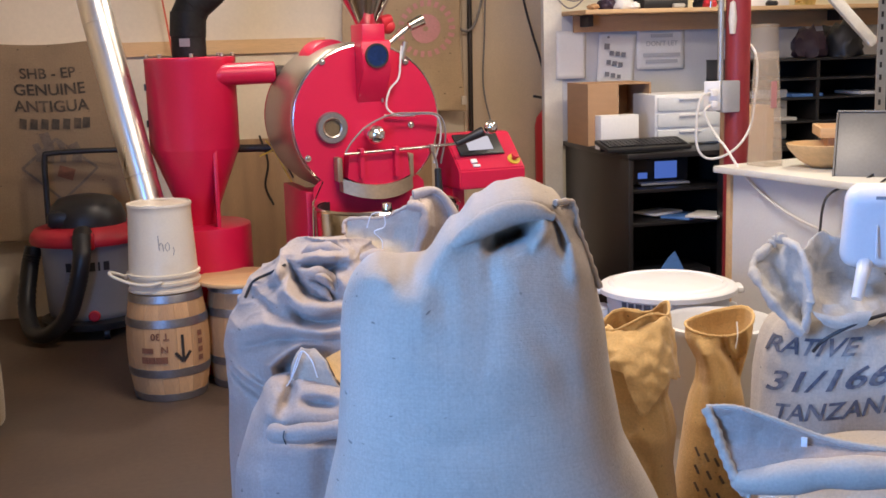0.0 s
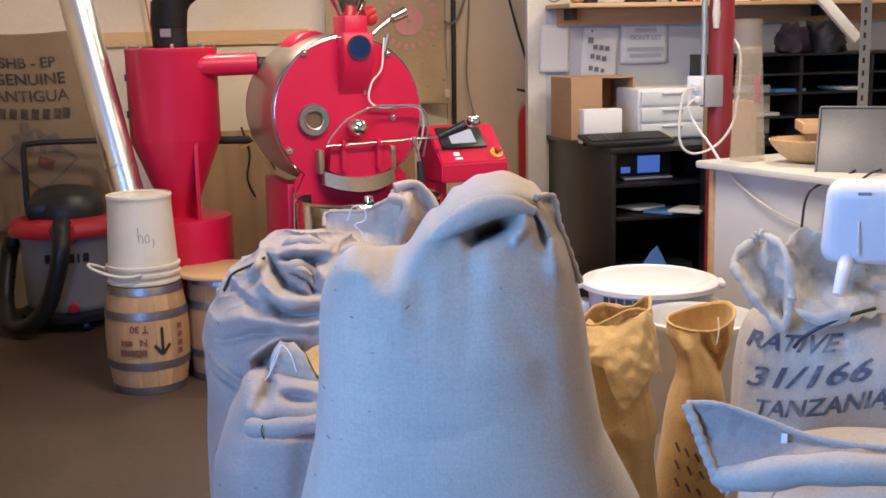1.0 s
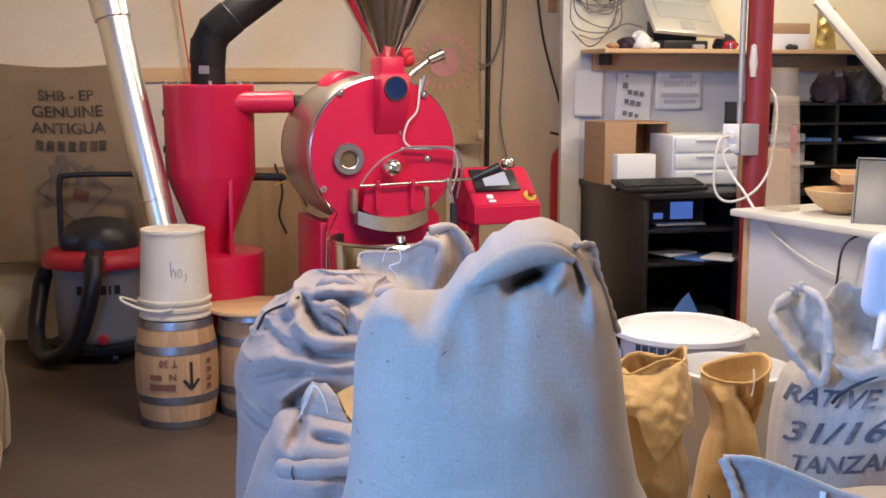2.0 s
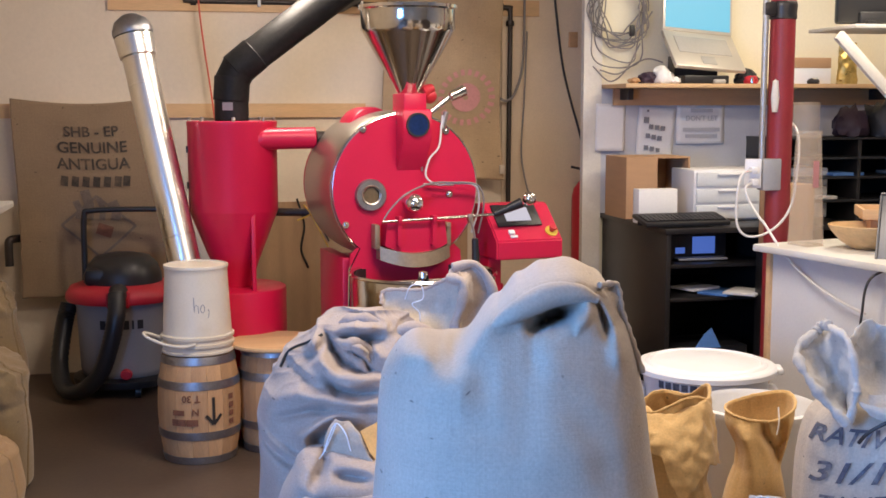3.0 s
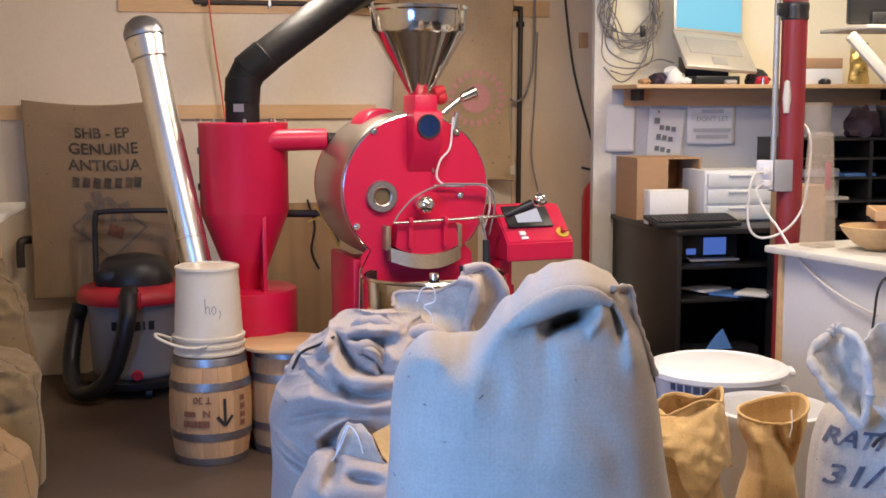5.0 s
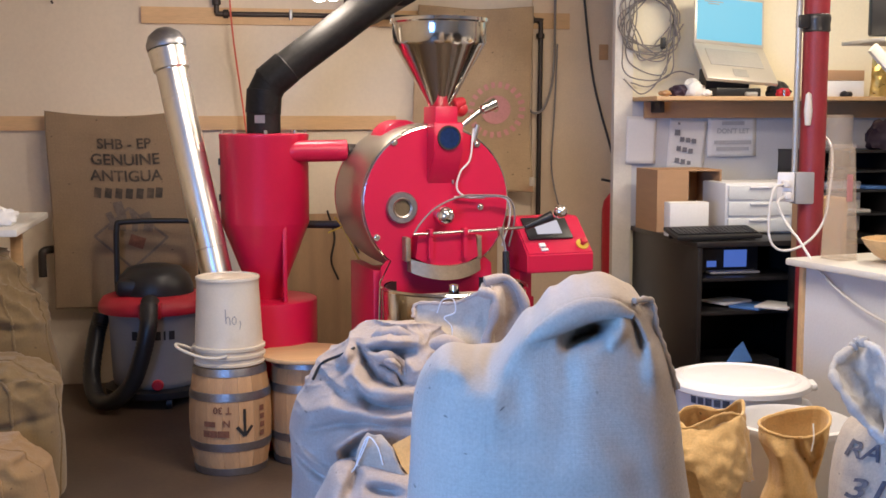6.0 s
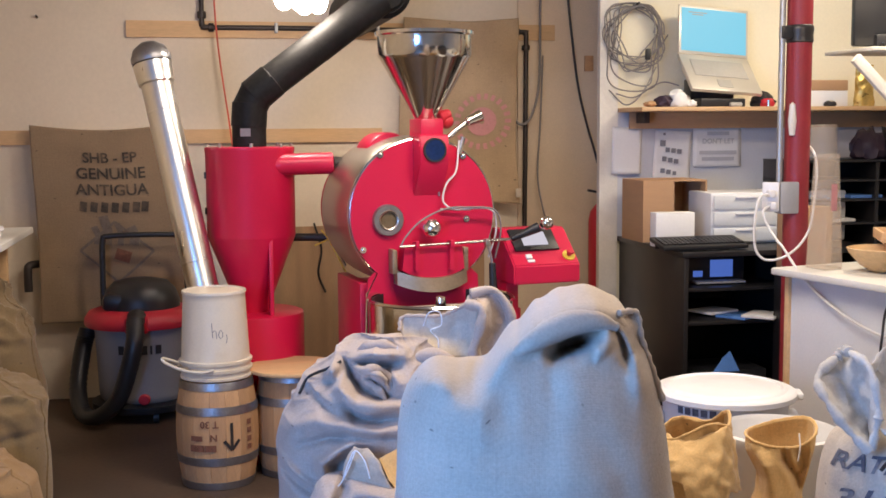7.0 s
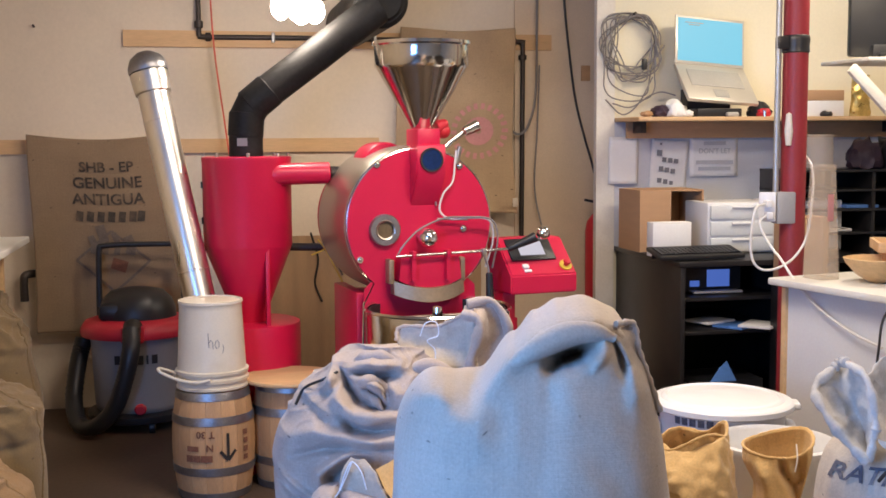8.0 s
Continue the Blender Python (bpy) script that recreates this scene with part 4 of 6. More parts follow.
part("rolled_fold", tube([(-.128, -.200, .515), (-.09, -.228, .516), (-.02, -.236, .520), (.05, -.225, .522), (.12, -.20, .52)], lambda s: .024 * (.75 + .25 * math.sin(math.pi * min(.98, .1 + s)) ** .5) + .002 * math.sin(s * 19), 20), BURLAP2, ls, "rolled cloth fold")
part("fold_crease", tube([(-.095, -.2525, .535), (-.098, -.256, .52), (-.093, -.2515, .50)], .0016, 6), BLACKCABLE, ls, "thin dark line across the fold")

# open sack behind; daylight on its lining is partly put into the flap's colour
blue = Sack([(0, .05, 0, .22, .18), (.02, .05, 0, .26, .2), (.4, .05, 0, .26, .2), (.70, .05, 0, .24, .19), (.78, .055, 0, .20, .15), (.84, .06, .0, .15, .10), (.875, .06, .01, .09, .06), (.885, .06, .01, .004, .004)],
            strokes=[([(-.08, .84), (-.03, .835), (.04, .84)], .014, .03)], wrinkle=.014, top=.7, crumple=.01, seed=8.0, folds=.03)
bs = put_sack("burlap_sack", blue, .655, 3.30, -10.5, BURLAP2, "open grey burlap sack with a gathered loose mouth", group=G, nu=130, nv=120)
bs.scale = (1, 1, .982)
cs.scale = (1, 1, .968)
# paler burlap than the sack itself, to brighten the flap as if daylit
fl2 = part("mouth_flap", sheet_between([(-.098, -.075, .918), (-.085, -.055, .955), (.015, -.105, .964), (.060, -.125, .985), (.125, -.165, 1.02)], [(-.075, -.14, .868), (-.05, -.15, .860), (.02, -.165, .858), (.075, -.175, .85), (.135, -.185, .85)], 60, 20, .025, .006, 9.0, (.24, .12)), PALE, bs, "folded-out mouth flap, paler cloth standing in for window light")
thicken(fl2, .005)
part("flap_hem", tube([(-.098, -.08, .918), (-.085, -.06, .955), (.015, -.11, .964), (.060, -.13, .985), (.125, -.17, 1.02)], lambda s: .006 + .0015 * math.sin(s * 70), 8), BURLAP2, bs)
inner = [(.090, -.17, 1.008), (.132, -.195, .995), (.128, -.20, .94), (.108, -.20, .875), (.118, -.19, .815)]
outer = [(.105, -.13, 1.030), (.172, -.12, 1.038), (.216, -.12, .975), (.214, -.13, .915), (.160, -.17, .825)]
lobe = part("mouth_lobe", sheet_between(inner, outer, 60, 18, .035, .006, 12.0, (.3, .12)), BURLAP2, bs, "upright gathered lobe of the mouth")
thicken(lobe, .006)
part("lobe_rim", tube(inner, lambda s: .014 + .003 * math.sin(s * 17) + .001 * math.sin(s * 71), 14), BURLAP2, bs, "thick rolled rim")
part("lobe_rim", tube(outer, lambda s: .013 + .003 * math.sin(s * 13 + 1), 14), BURLAP2, bs, "thick rolled rim")
part("mouth_hump", tube([(-.09, -.22, .80), (-.065, -.23, .85), (-.02, -.235, .870), (.03, -.23, .862), (.07, -.22, .825)], lambda s: .022 + .004 * math.sin(s * 14), 16), BURLAP2, bs, "round hump of loose cloth")
part("loose_thread", tube([(-.03, -.16, .945), (-.015, -.18, .985), (.015, -.185, .988), (.02, -.18, .95), (-.01, -.18, .935), (.01, -.18, .91), (.012, -.185, .88)], 0.0018, 6), THREAD, bs)

# golden sacks
t1 = Sack([(0, -.07, 0, .15, .13), (.02, -.07, 0, .17, .15), (.2, -.08, 0, .148, .15), (.30, -.065, 0, .125, .135), (.40, -.055, 0, .128, .135), (.45, -.055, 0, .118, .125), (.50, -.055, 0, .102, .105), (.53, -.05, 0, .105, .105), (.60, -.05, 0, .112, .11), (.66, -.05, 0, .108, .10), (.72, -.05, 0, .10, .08)],
          strokes=[([(-.10, .655), (-.043, .66), (.0, .70)], .012, .03), ([(-.05, .42), (.0, .33), (.02, .2)], .02, .02), ([(-.08, .40), (-.03, .42), (.04, .38)], .02, -.012)], wrinkle=.014, top=.8, crumple=.008, seed=11.0, folds=.012,
          rim=lambda u: .025 * math.cos(2 * math.pi * (u + .02)) - .015 + .012 * math.sin(u * 25))
ts1 = put_sack("burlap_sack", t1, 1.27, 2.72, -25, JUTE, "golden tan burlap sack with a crumpled open mouth", group=G, thick=.005)
cuff = part("mouth_cuff", sheet_between([(-.112, -.05, .700), (-.080, -.075, .688), (-.03, -.085, .695), (.010, -.08, .715), (.038, -.07, .730), (.056, -.03, .690), (.066, .02, .66)],
                                        [(-.125, -.10, .615), (-.095, -.155, .606), (-.066, -.175, .598), (-.040, -.19, .527), (-.014, -.19, .498), (.016, -.18, .527), (.052, -.145, .575), (.078, -.04, .55)], 70, 26, -.022, .007, 3.0, (.3, .2)), JUTE, ts1, "mouth folded down as a pointed cuff")
thicken(cuff, .006)
t2 = Sack([(0, -.05, 0, .10, .10), (.02, -.05, 0, .118, .12), (.15, -.05, 0, .106, .12), (.25, -.048, 0, .10, .115), (.36, -.046, 0, .088, .105), (.42, -.044, 0, .078, .09), (.466, -.040, 0, .066, .08), (.53, -.030, 0, .074, .08), (.60, -.038, 0, .100, .09), (.64, -.036, 0, .100, .085)],
          wrinkle=.012, top=.7, seed=14.0, folds=.006, strokes=[([(-.030, .65), (-.020, .60), (.008, .548), (.030, .468)], .013, .060), ([(.015, .64), (.028, .58), (.034, .53)], .022, .055), ([(-.095, .62), (-.072, .56), (-.05, .48), (-.05, .38)], .030, -.032), ([(-.115, .60), (-.098, .54), (-.09, .47)], .010, .018), ([(.05, .63), (.048, .56), (.034, .49)], .010, -.02), ([(-.02, .42), (.0, .33), (-.01, .2)], .02, .015)],
          rim=lambda u: .008 * math.sin(u * 13) + .020 * math.cos(2 * math.pi * (u - .12)) - .012 * max(0, -math.sin(2 * math.pi * u)))
ts2 = put_sack("burlap_sack", t2, 1.58, 2.85, -29, JUTE, "golden tan burlap sack with an open flared mouth", group=G, thick=.005)
hem(t1, ts1, JUTE, .004)
hem(t2, ts2, JUTE, .004)
part("loose_thread", tube([(.012, -.075, .655), (.015, -.095, .62), (.010, -.10, .585)], 0.002, 6), THREAD, ts2)
for z, w in ((.285, .08), (.235, .10), (.185, .09)):
    for k in range(3):
        part("printed_bar", strip([(-.095 + w * k / 3, z - .012 * k + .012), (-.083 + w * k / 3, z - .012 * k - .012)], .007, lambda a, b: t2.front(a, b, .006)), FADED, ts2)

# pale sack with stencilled lettering and a thin liner tied up out of its mouth
tz = Sack([(0, .06, 0, .24, .2), (.02, .06, 0, .27, .23), (.3, .06, 0, .285, .24), (.5, .06, 0, .272, .24), (.6, .06, 0, .264, .23), (.67, .06, 0, .252, .215), (.72, .05, .0, .225, .185), (.752, .035, .0, .17, .13), (.768, .02, 0, .11, .08), (.772, .02, 0, .004, .004)],
          strokes=[([(-.13, .74), (-.10, .70), (-.11, .64)], .018, .012), ([(-.05, .745), (-.03, .70), (-.04, .66)], .014, .010), ([(.05, .75), (.06, .70), (.05, .65)], .016, .012), ([(-.18, .62), (-.08, .60), (.06, .62)], .022, .006)], wrinkle=.012, top=.76, seed=17.0, folds=.016)
tzs = put_sack("burlap_sack", tz, 1.66, 2.45, -34.1, PALE, "pale burlap sack with dark stencilled lettering, open mouth", group=G, nu=190, nv=170)


def on_tz(x0, z0, slant, turn, wide=1.0):
    return lambda a, b: tz.front(x0 + a * wide + slant * b, z0 + b + turn * a * wide, .005)


part("lettering", letters("TANZANIA", .060, on_tz(-.148, .512, .25, .22), align="LEFT", cut=2), BLUEINK, tzs, "faded blue-black stencilled word")
part("lettering", letters("31/166", .074, on_tz(-.172, .578, .45, .20, 1.38), align="LEFT", cut=2), BLUEINK, tzs)
part("lettering", letters("RATIVE", .054, on_tz(-.172, .672, .5, .10, 1.2), align="LEFT", cut=2), BLUEINK, tzs)
low_rim = [(-.080, -.205, .735), (-.130, -.20, .782), (-.180, -.18, .842), (-.203, -.13, .885), (-.165, -.08, .925)]
top_rim = [(-.078, -.20, .738), (-.066, -.20, .80), (-.066, -.195, .84), (-.088, -.16, .92), (-.135, -.09, .942)]
liner = part("liner_mouth", sheet_between(low_rim, top_rim, 50, 20, .10, .010, 4.0, (.4, .2)), LINER, tzs, "thin pale liner pulled open")
thicken(liner, .003)
for path, r in ((low_rim, .011), (top_rim, .009), ([(-.165, -.08, .925), (-.15, -.07, .94), (-.135, -.09, .942)], .011)):
    part("liner_rim", tube([Vector(q) for q in path], lambda s, r=r: r * (1 + .3 * math.sin(s * 23) + .15 * math.sin(s * 61)), 10), LINER, tzs, "gathered rim of the liner")
liner2 = part("liner_mouth", sheet_between([(-.088, -.15, .925), (-.055, -.07, .958), (.01, -.03, .93), (.08, .0, .90), (.15, .0, .88)], [(-.066, -.19, .80), (-.05, -.20, .775), (.0, -.20, .765), (.07, -.19, .77), (.15, -.14, .775)], 50, 20, .07, .014, 7.0, (.4, .2)), LINER, tzs, "thin pale liner pulled open")
thicken(liner2, .003)
part("paper_tag", sheet_between([(-.060, -.215, .795), (-.01, -.235, .79), (.075, -.235, .812)], [(-.035, -.225, .765), (.01, -.24, .758), (.06, -.24, .772)], 16, 6, -.006, .003, 8.0), PALE, tzs, "small loose fold of cloth")
part("tie_cord", tube([(-.055, -.225, .70), (-.035, -.235, .728), (.005, -.24, .758), (.06, -.235, .785), (.12, -.205, .80)], .0045, 8), BLACKCABLE, tzs)

# front sack with its mouth folded over
fr = Sack([(0, .12, 0, .28, .2), (.02, .12, 0, .31, .23), (.2, .12, 0, .315, .235), (.36, .12, 0, .31, .23), (.45, .12, 0, .295, .215), (.51, .12, .02, .25, .17), (.545, .12, .03, .15, .09), (.552, .12, .03, .004, .004)], wrinkle=.010, seed=21.0)
frs = put_sack("burlap_sack", fr, 1.45, 2.10, -34.6, PALE, "pale burlap sack with its mouth folded over", group=G)
tip_top = [(-.273, -.20, .668), (-.215, -.20, .672), (-.16, -.195, .658), (-.10, -.19, .638), (-.041, -.185, .618), (.03, -.18, .606), (.12, -.17, .60), (.30, -.12, .585)]
tip_low = [(-.236, -.215, .585), (-.215, -.225, .545), (-.16, -.225, .545), (-.10, -.225, .562), (-.041, -.22, .580), (.03, -.21, .582), (.12, -.20, .58), (.30, -.14, .565)]
mouth = part("folded_mouth", sheet_between(tip_top, tip_low, 80, 20, .02, .005, 6.0, (.65, .12)), BURLAP2, frs, "inside of the folded-over mouth")
thicken(mouth, .008)
part("mouth_roll", tube([(-.212, -.222, .520), (-.17, -.238, .528), (-.10, -.245, .546), (-.04, -.245, .562), (.03, -.24, .570), (.12, -.225, .572), (.30, -.16, .555)], lambda s: .016 + .017 * min(1, s * 4) + .002 * math.sin(s * 21), 20), PALE, frs, "thick rolled mouth edge")
part("seam", tube(tip_top, lambda s: .006 + .001 * math.sin(s * 150), 8), PALE, frs, "sewn hem")
part("seam", tube([(-.273, -.205, .668), (-.252, -.215, .625), (-.236, -.222, .585), (-.216, -.232, .545), (-.195, -.238, .510), (-.175, -.238, .500)], lambda s: .011 + .0015 * math.sin(s * 60), 10), PALE, frs, "sewn hem")
part("stitch_tag", box((-.075, -.206, .612), (.012, .004, .02), .001), THREAD, frs)

# white scoop stuck in the pale sack
sc = thing("scoop", 1.655, 2.37, 0.79, -34, "white plastic scoop standing in a sack", "scoop")
bm = box((0, 0, 0), (.20, .085, .205), .038, seg=5)
for v in bm.verts:
    v.co.x *= 1 - .14 * (v.co.z + .1) / .2
bm.transform(Matrix.Translation((.050, .0, .188)) @ Matrix.Rotation(radians(8), 4, "X"))
part("bowl", bm, WHITEPLASTIC, sc)
part("handle", tube([(.012, -.02, .10), (.006, -.055, .075), (-.004, -.085, .025)], lambda s: .019 - .006 * s, 14), WHITEPLASTIC, sc)
part("hanging_slot", box((.046, -.060, .262), (.03, .004, .007)), HOOP, sc)
part("rib", box((.036, -.048, .155), (.004, .008, .08), .002), WHITEPLASTIC, sc)

# sacks piled at the side of the aisle
pile = Sack([(0, 0, 0, .20, .2), (.02, 0, 0, .26, .26), (.15, 0, 0, .28, .28), (.28, 0, 0, .26, .26), (.34, -.03, 0, .19, .2), (.36, -.03, 0, .05, .05), (.362, -.03, 0, .004, .004)], dents=[(.05, .30, .1, .02, -20, .03), (.12, .2, .05, .05, 0, .03)], wrinkle=.02, top=.5, crumple=.03, seed=31.0)
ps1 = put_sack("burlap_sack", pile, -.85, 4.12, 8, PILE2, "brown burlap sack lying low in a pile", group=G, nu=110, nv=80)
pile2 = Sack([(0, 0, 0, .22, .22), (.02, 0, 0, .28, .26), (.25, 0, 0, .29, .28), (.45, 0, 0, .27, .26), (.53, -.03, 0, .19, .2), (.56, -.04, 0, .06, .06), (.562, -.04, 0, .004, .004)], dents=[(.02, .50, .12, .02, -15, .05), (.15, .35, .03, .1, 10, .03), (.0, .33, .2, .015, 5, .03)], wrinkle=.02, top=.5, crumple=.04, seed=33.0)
ps2 = put_sack("burlap_sack", pile2, -.90, 4.62, 8, PILE, "brown burlap sack standing in a pile, shade put into its colour", group=G, nu=110, nv=90)
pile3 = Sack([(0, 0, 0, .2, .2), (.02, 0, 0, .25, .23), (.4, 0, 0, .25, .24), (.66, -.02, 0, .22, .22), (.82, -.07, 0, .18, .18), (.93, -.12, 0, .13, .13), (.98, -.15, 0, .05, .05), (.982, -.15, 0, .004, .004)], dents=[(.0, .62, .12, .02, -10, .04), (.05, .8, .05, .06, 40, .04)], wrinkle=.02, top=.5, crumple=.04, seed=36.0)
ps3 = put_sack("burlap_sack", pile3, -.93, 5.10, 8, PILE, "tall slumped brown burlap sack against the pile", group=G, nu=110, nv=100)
for sk, th, material in ((pile, ps1, PILE2), (pile2, ps2, PILE), (pile3, ps3, PILE)):
    seam(sk, th, material, .93)
    seam(sk, th, material, .80, .3, .95, .007)
seam(fr, frs, PALE, .62)


# ---- kegs, buckets, vacuum ----
def keg(x, y, rz, label, wide=.172, tall=.452):
    th = thing("keg", x, y, 0, rz, label, "keg", "small wooden kegs")
    n = 16

    def rad(z):
        return wide - .026 * ((z - tall / 2) / (tall / 2)) ** 2

    # one stave, shared by all
    bm = bmesh.new()
    k, half = 10, math.pi / n * .985
    rows = []
    for i in range(k + 1):
        z = .004 + (tall - .008) * i / k
        r = rad(z)
        row = [bm.verts.new((rr * math.cos(a), rr * math.sin(a), z)) for rr in (r, r - .018) for a in (-half, -half * .4, half * .4, half)]
        rows.append(row)
    for a, b in zip(rows, rows[1:]):
        for i in range(3):
            bm.faces.new((a[i], a[i + 1], b[i + 1], b[i]))
            bm.faces.new((a[4 + i], b[4 + i], b[5 + i], a[5 + i]))
        bm.faces.new((a[0], b[0], b[4], a[4]))
        bm.faces.new((a[3], a[7], b[7], b[3]))
    for row in (rows[0], rows[-1]):
        for i in range(3):
            bm.faces.new((row[i], row[4 + i], row[5 + i], row[i + 1]))
    first = part("stave", bm, OAK, th, angle=30)
    for s in range(1, n):
        o = new("stave", first.data)
        o.parent = th
        o.matrix_local = Matrix.Rotation(2 * math.pi * s / n, 4, "Z")
    part("head", lathe([(0, tall - .022), (rad(tall) - .014, tall - .022), (rad(tall) - .014, tall - .034), (0, tall - .034)], 40), OAK, th)
    for z0, z1 in ((.002, .034), (.108, .142), (.318, .352), (.418, .450)):
        part("hoop", lathe([(rad(z0) + .0005, z0), (rad(z0) + .003, z0), (rad((z0 + z1) / 2) + .0035, (z0 + z1) / 2), (rad(z1) + .003, z1), (rad(z1) + .0005, z1)], 56, closed=True), HOOP, th, "dull galvanised hoop")

    def on(ang, z0, s=1):
        return lambda a, b: Vector(((rad(z0 + s * b) + .004) * math.sin(ang + s * a / wide), -(rad(z0 + s * b) + .004) * math.cos(ang + s * a / wide), z0 + s * b))
    return th, on


k1, on = keg(.036, 4.87, -.5, "small oak keg with black stencilled marks, standing upside down")
part("arrow", strip([(0, .055), (0, .02), (0, -.01), (0, -.055)], .012, on(.33, .232)), STENCIL, k1, "black painted arrow")
part("arrow", strip([(-.032, -.018), (-.016, -.038), (0, -.058)], .013, on(.33, .232)), STENCIL, k1)
part("arrow", strip([(.032, -.018), (.016, -.038), (0, -.058)], .013, on(.33, .232)), STENCIL, k1)
part("lettering", letters("T 30", .040, on(-.20, .298, -1), cut=1), BROWNINK, k1, "brown stencilled upside down marks")
part("lettering", letters("N", .040, on(-.10, .243, -1), cut=1), BROWNINK, k1)
part("printed_bar", strip([(-.07, 0), (-.045, 0), (-.02, 0)], .022, on(-.25, .226)), BROWNINK, k1)
for a, w in ((-.10, .02), (-.23, .03), (-.42, .03), (-.60, .03)):
    part("printed_bar", strip([(-w / 2, 0), (0, 0), (w / 2, 0)], .028, on(a, .185)), BROWNINK, k1)
for z in (.28, .245, .21, .175):
    part("printed_bar", strip([(-.012, 0), (0, 0), (.012, 0)], .022, on(.82, z)), BROWNINK, k1)
k2, on2 = keg(.37, 4.95, 20, "small oak keg with a round wooden board on top")
for z in (.25, .21):
    part("printed_bar", strip([(-.012, 0), (0, 0), (.012, 0)], .022, on2(-.55, z)), BROWNINK, k2)
single("round_board", lathe([(0, 0), (.20, 0), (.203, .004), (.203, .012), (.20, .016), (0, .018)], 48), PINE, "round plywood board lying on a keg", "board", m=Matrix.Translation((.37, 4.93, .4535)))


def bucket(z, label):
    """A pail set upside down: rim and ribs at the bottom."""
    th = thing("bucket", .036, 4.87, z, 0, label, "bucket", "white pails")
    part("body", lathe([(.142, 0), (.148, .004), (.148, .012), (.143, .016), (.143, .03), (.151, .034), (.152, .046), (.143, .050), (.142, .062), (.151, .066), (.152, .078), (.1425, .082), (.1415, .09), (.129, .33), (.130, .352), (.133, .356), (.132, .366), (.125, .368), (.122, .362), (0, .362), (0, .355), (.120, .35), (.138, .085), (.138, 0)], 64), BUCKET, th)
    return th


b1 = bucket(.4525, "off-white plastic pail standing upside down on a keg")
part("bail_handle", tube([(-.150, -.01, .062), (-.185, -.05, .085), (-.215, -.09, .10), (-.20, -.115, .085), (-.13, -.145, .058), (-.06, -.16, .048), (-.01, -.160, .056)], .0065, 10), BUCKET, b1, "white wire bail handle")
part("handle_lug", rod((-.15, -.01, .062), (-.158, -.012, .062), .012), BUCKET, b1)


def on_bucket(a, b):
    z = .215 + b
    r = .1425 - (z - .082) * .0505 + .0012
    return Vector((r * math.sin(.12 + a / .135), -r * math.cos(.12 + a / .135), z))


for pts in ([(-.03, .03), (-.029, .0), (-.027, -.03)], [(-.027, -.01), (-.02, .0), (-.013, -.008), (-.011, -.035)], [(.0, -.005), (-.004, -.02), (.003, -.035), (.012, -.028), (.013, -.01), (.006, .0), (.0, -.005)], [(.028, -.02), (.031, -.035), (.026, -.055)]):
    part("handwriting", strip(pts, .0028, on_bucket), GREYINK, b1, "pen marks")

# shop vacuum
va = thing("shop_vacuum", -.325, 6.15, 0, -3, "grey and red shop vacuum with a black hose", "vacuum cleaner")
part("tank", lathe([(0, .09), (.18, .09), (.195, .105), (.20, .13), (.212, .44), (.216, .46), (.222, .462), (.222, .475), (0, .475)], 56), TANK, va)
part("lid", lathe([(.226, .470), (.252, .474), (.258, .488), (.254, .515), (.235, .545), (.19, .560), (0, .562)], 56), REDPLASTIC, va, "red lid")
part("latch_front", box((.0, -.245, .505), (.10, .05, .085), .012), REDPLASTIC, va)
part("motor_head", lathe([(.175, .55), (.172, .60), (.155, .65), (.12, .69), (.06, .705), (0, .707)], 48), BLACKPLASTIC, va, "black motor head")
part("head_wing", box((-.09, -.02, .60), (.14, .26, .09), .03), BLACKPLASTIC, va)
part("hose_port", rod((0, -.22, .545), (0, -.31, .52), .042, .038, bevel=.006), BLACKPLASTIC, va)
bm = bmesh.new()
hose = smooth_path([(0, -.29, .54), (.0, -.345, .44), (-.03, -.35, .30), (-.08, -.33, .16), (-.16, -.30, .075), (-.245, -.2, .06), (-.285, -.08, .16), (-.27, .0, .34), (-.245, .02, .45)], 14)
tube(hose, lambda s: .039 + .0016 * math.sin(s * 330), 14, bm, smooth=False)
part("hose", bm, BLACKPLASTIC, va, "ribbed black hose")
part("push_handle", tube([(-.19, .16, .45), (-.19, .17, .70), (-.185, .17, .88), (-.155, .17, .905), (.0, .17, .91), (.17, .17, .905), (.195, .17, .88), (.20, .17, .70), (.20, .16, .45)], .014, 12, steps=10), BLACKPLASTIC, va, "black tubular push handle")
part("dolly", lathe([(0, .05), (.23, .05), (.235, .06), (.235, .085), (.20, .095), (0, .095)], 40), BLACKPLASTIC, va)
for a in (20, 110, 200, 290):
    x, y = .2 * math.cos(radians(a)), .2 * math.sin(radians(a))
    part("caster", rod((x - .012, y, .03), (x + .012, y, .03), .03), BLACKPLASTIC, va)
part("drain_cap", rod((.02, -.195, .125), (.02, -.225, .123), .026, bevel=.005), REDPLASTIC, va)


def on_vac(a, b):
    r = .204 + (b - .13) * .026 + .004
    return Vector((r * math.sin(a / .21), -r * math.cos(a / .21), b))


va.scale = (1.13, 1.1, 1.02)
for x in (-.075, -.045, -.010, .026, .056, .088):
    part("logo_bar", strip([(x, .372 - .022), (x, .372 + .022)], .026 if x not in (-.045, .056) else .009, on_vac), BLACK, va, "dark plain lettering bar")

# ---- wall things ----


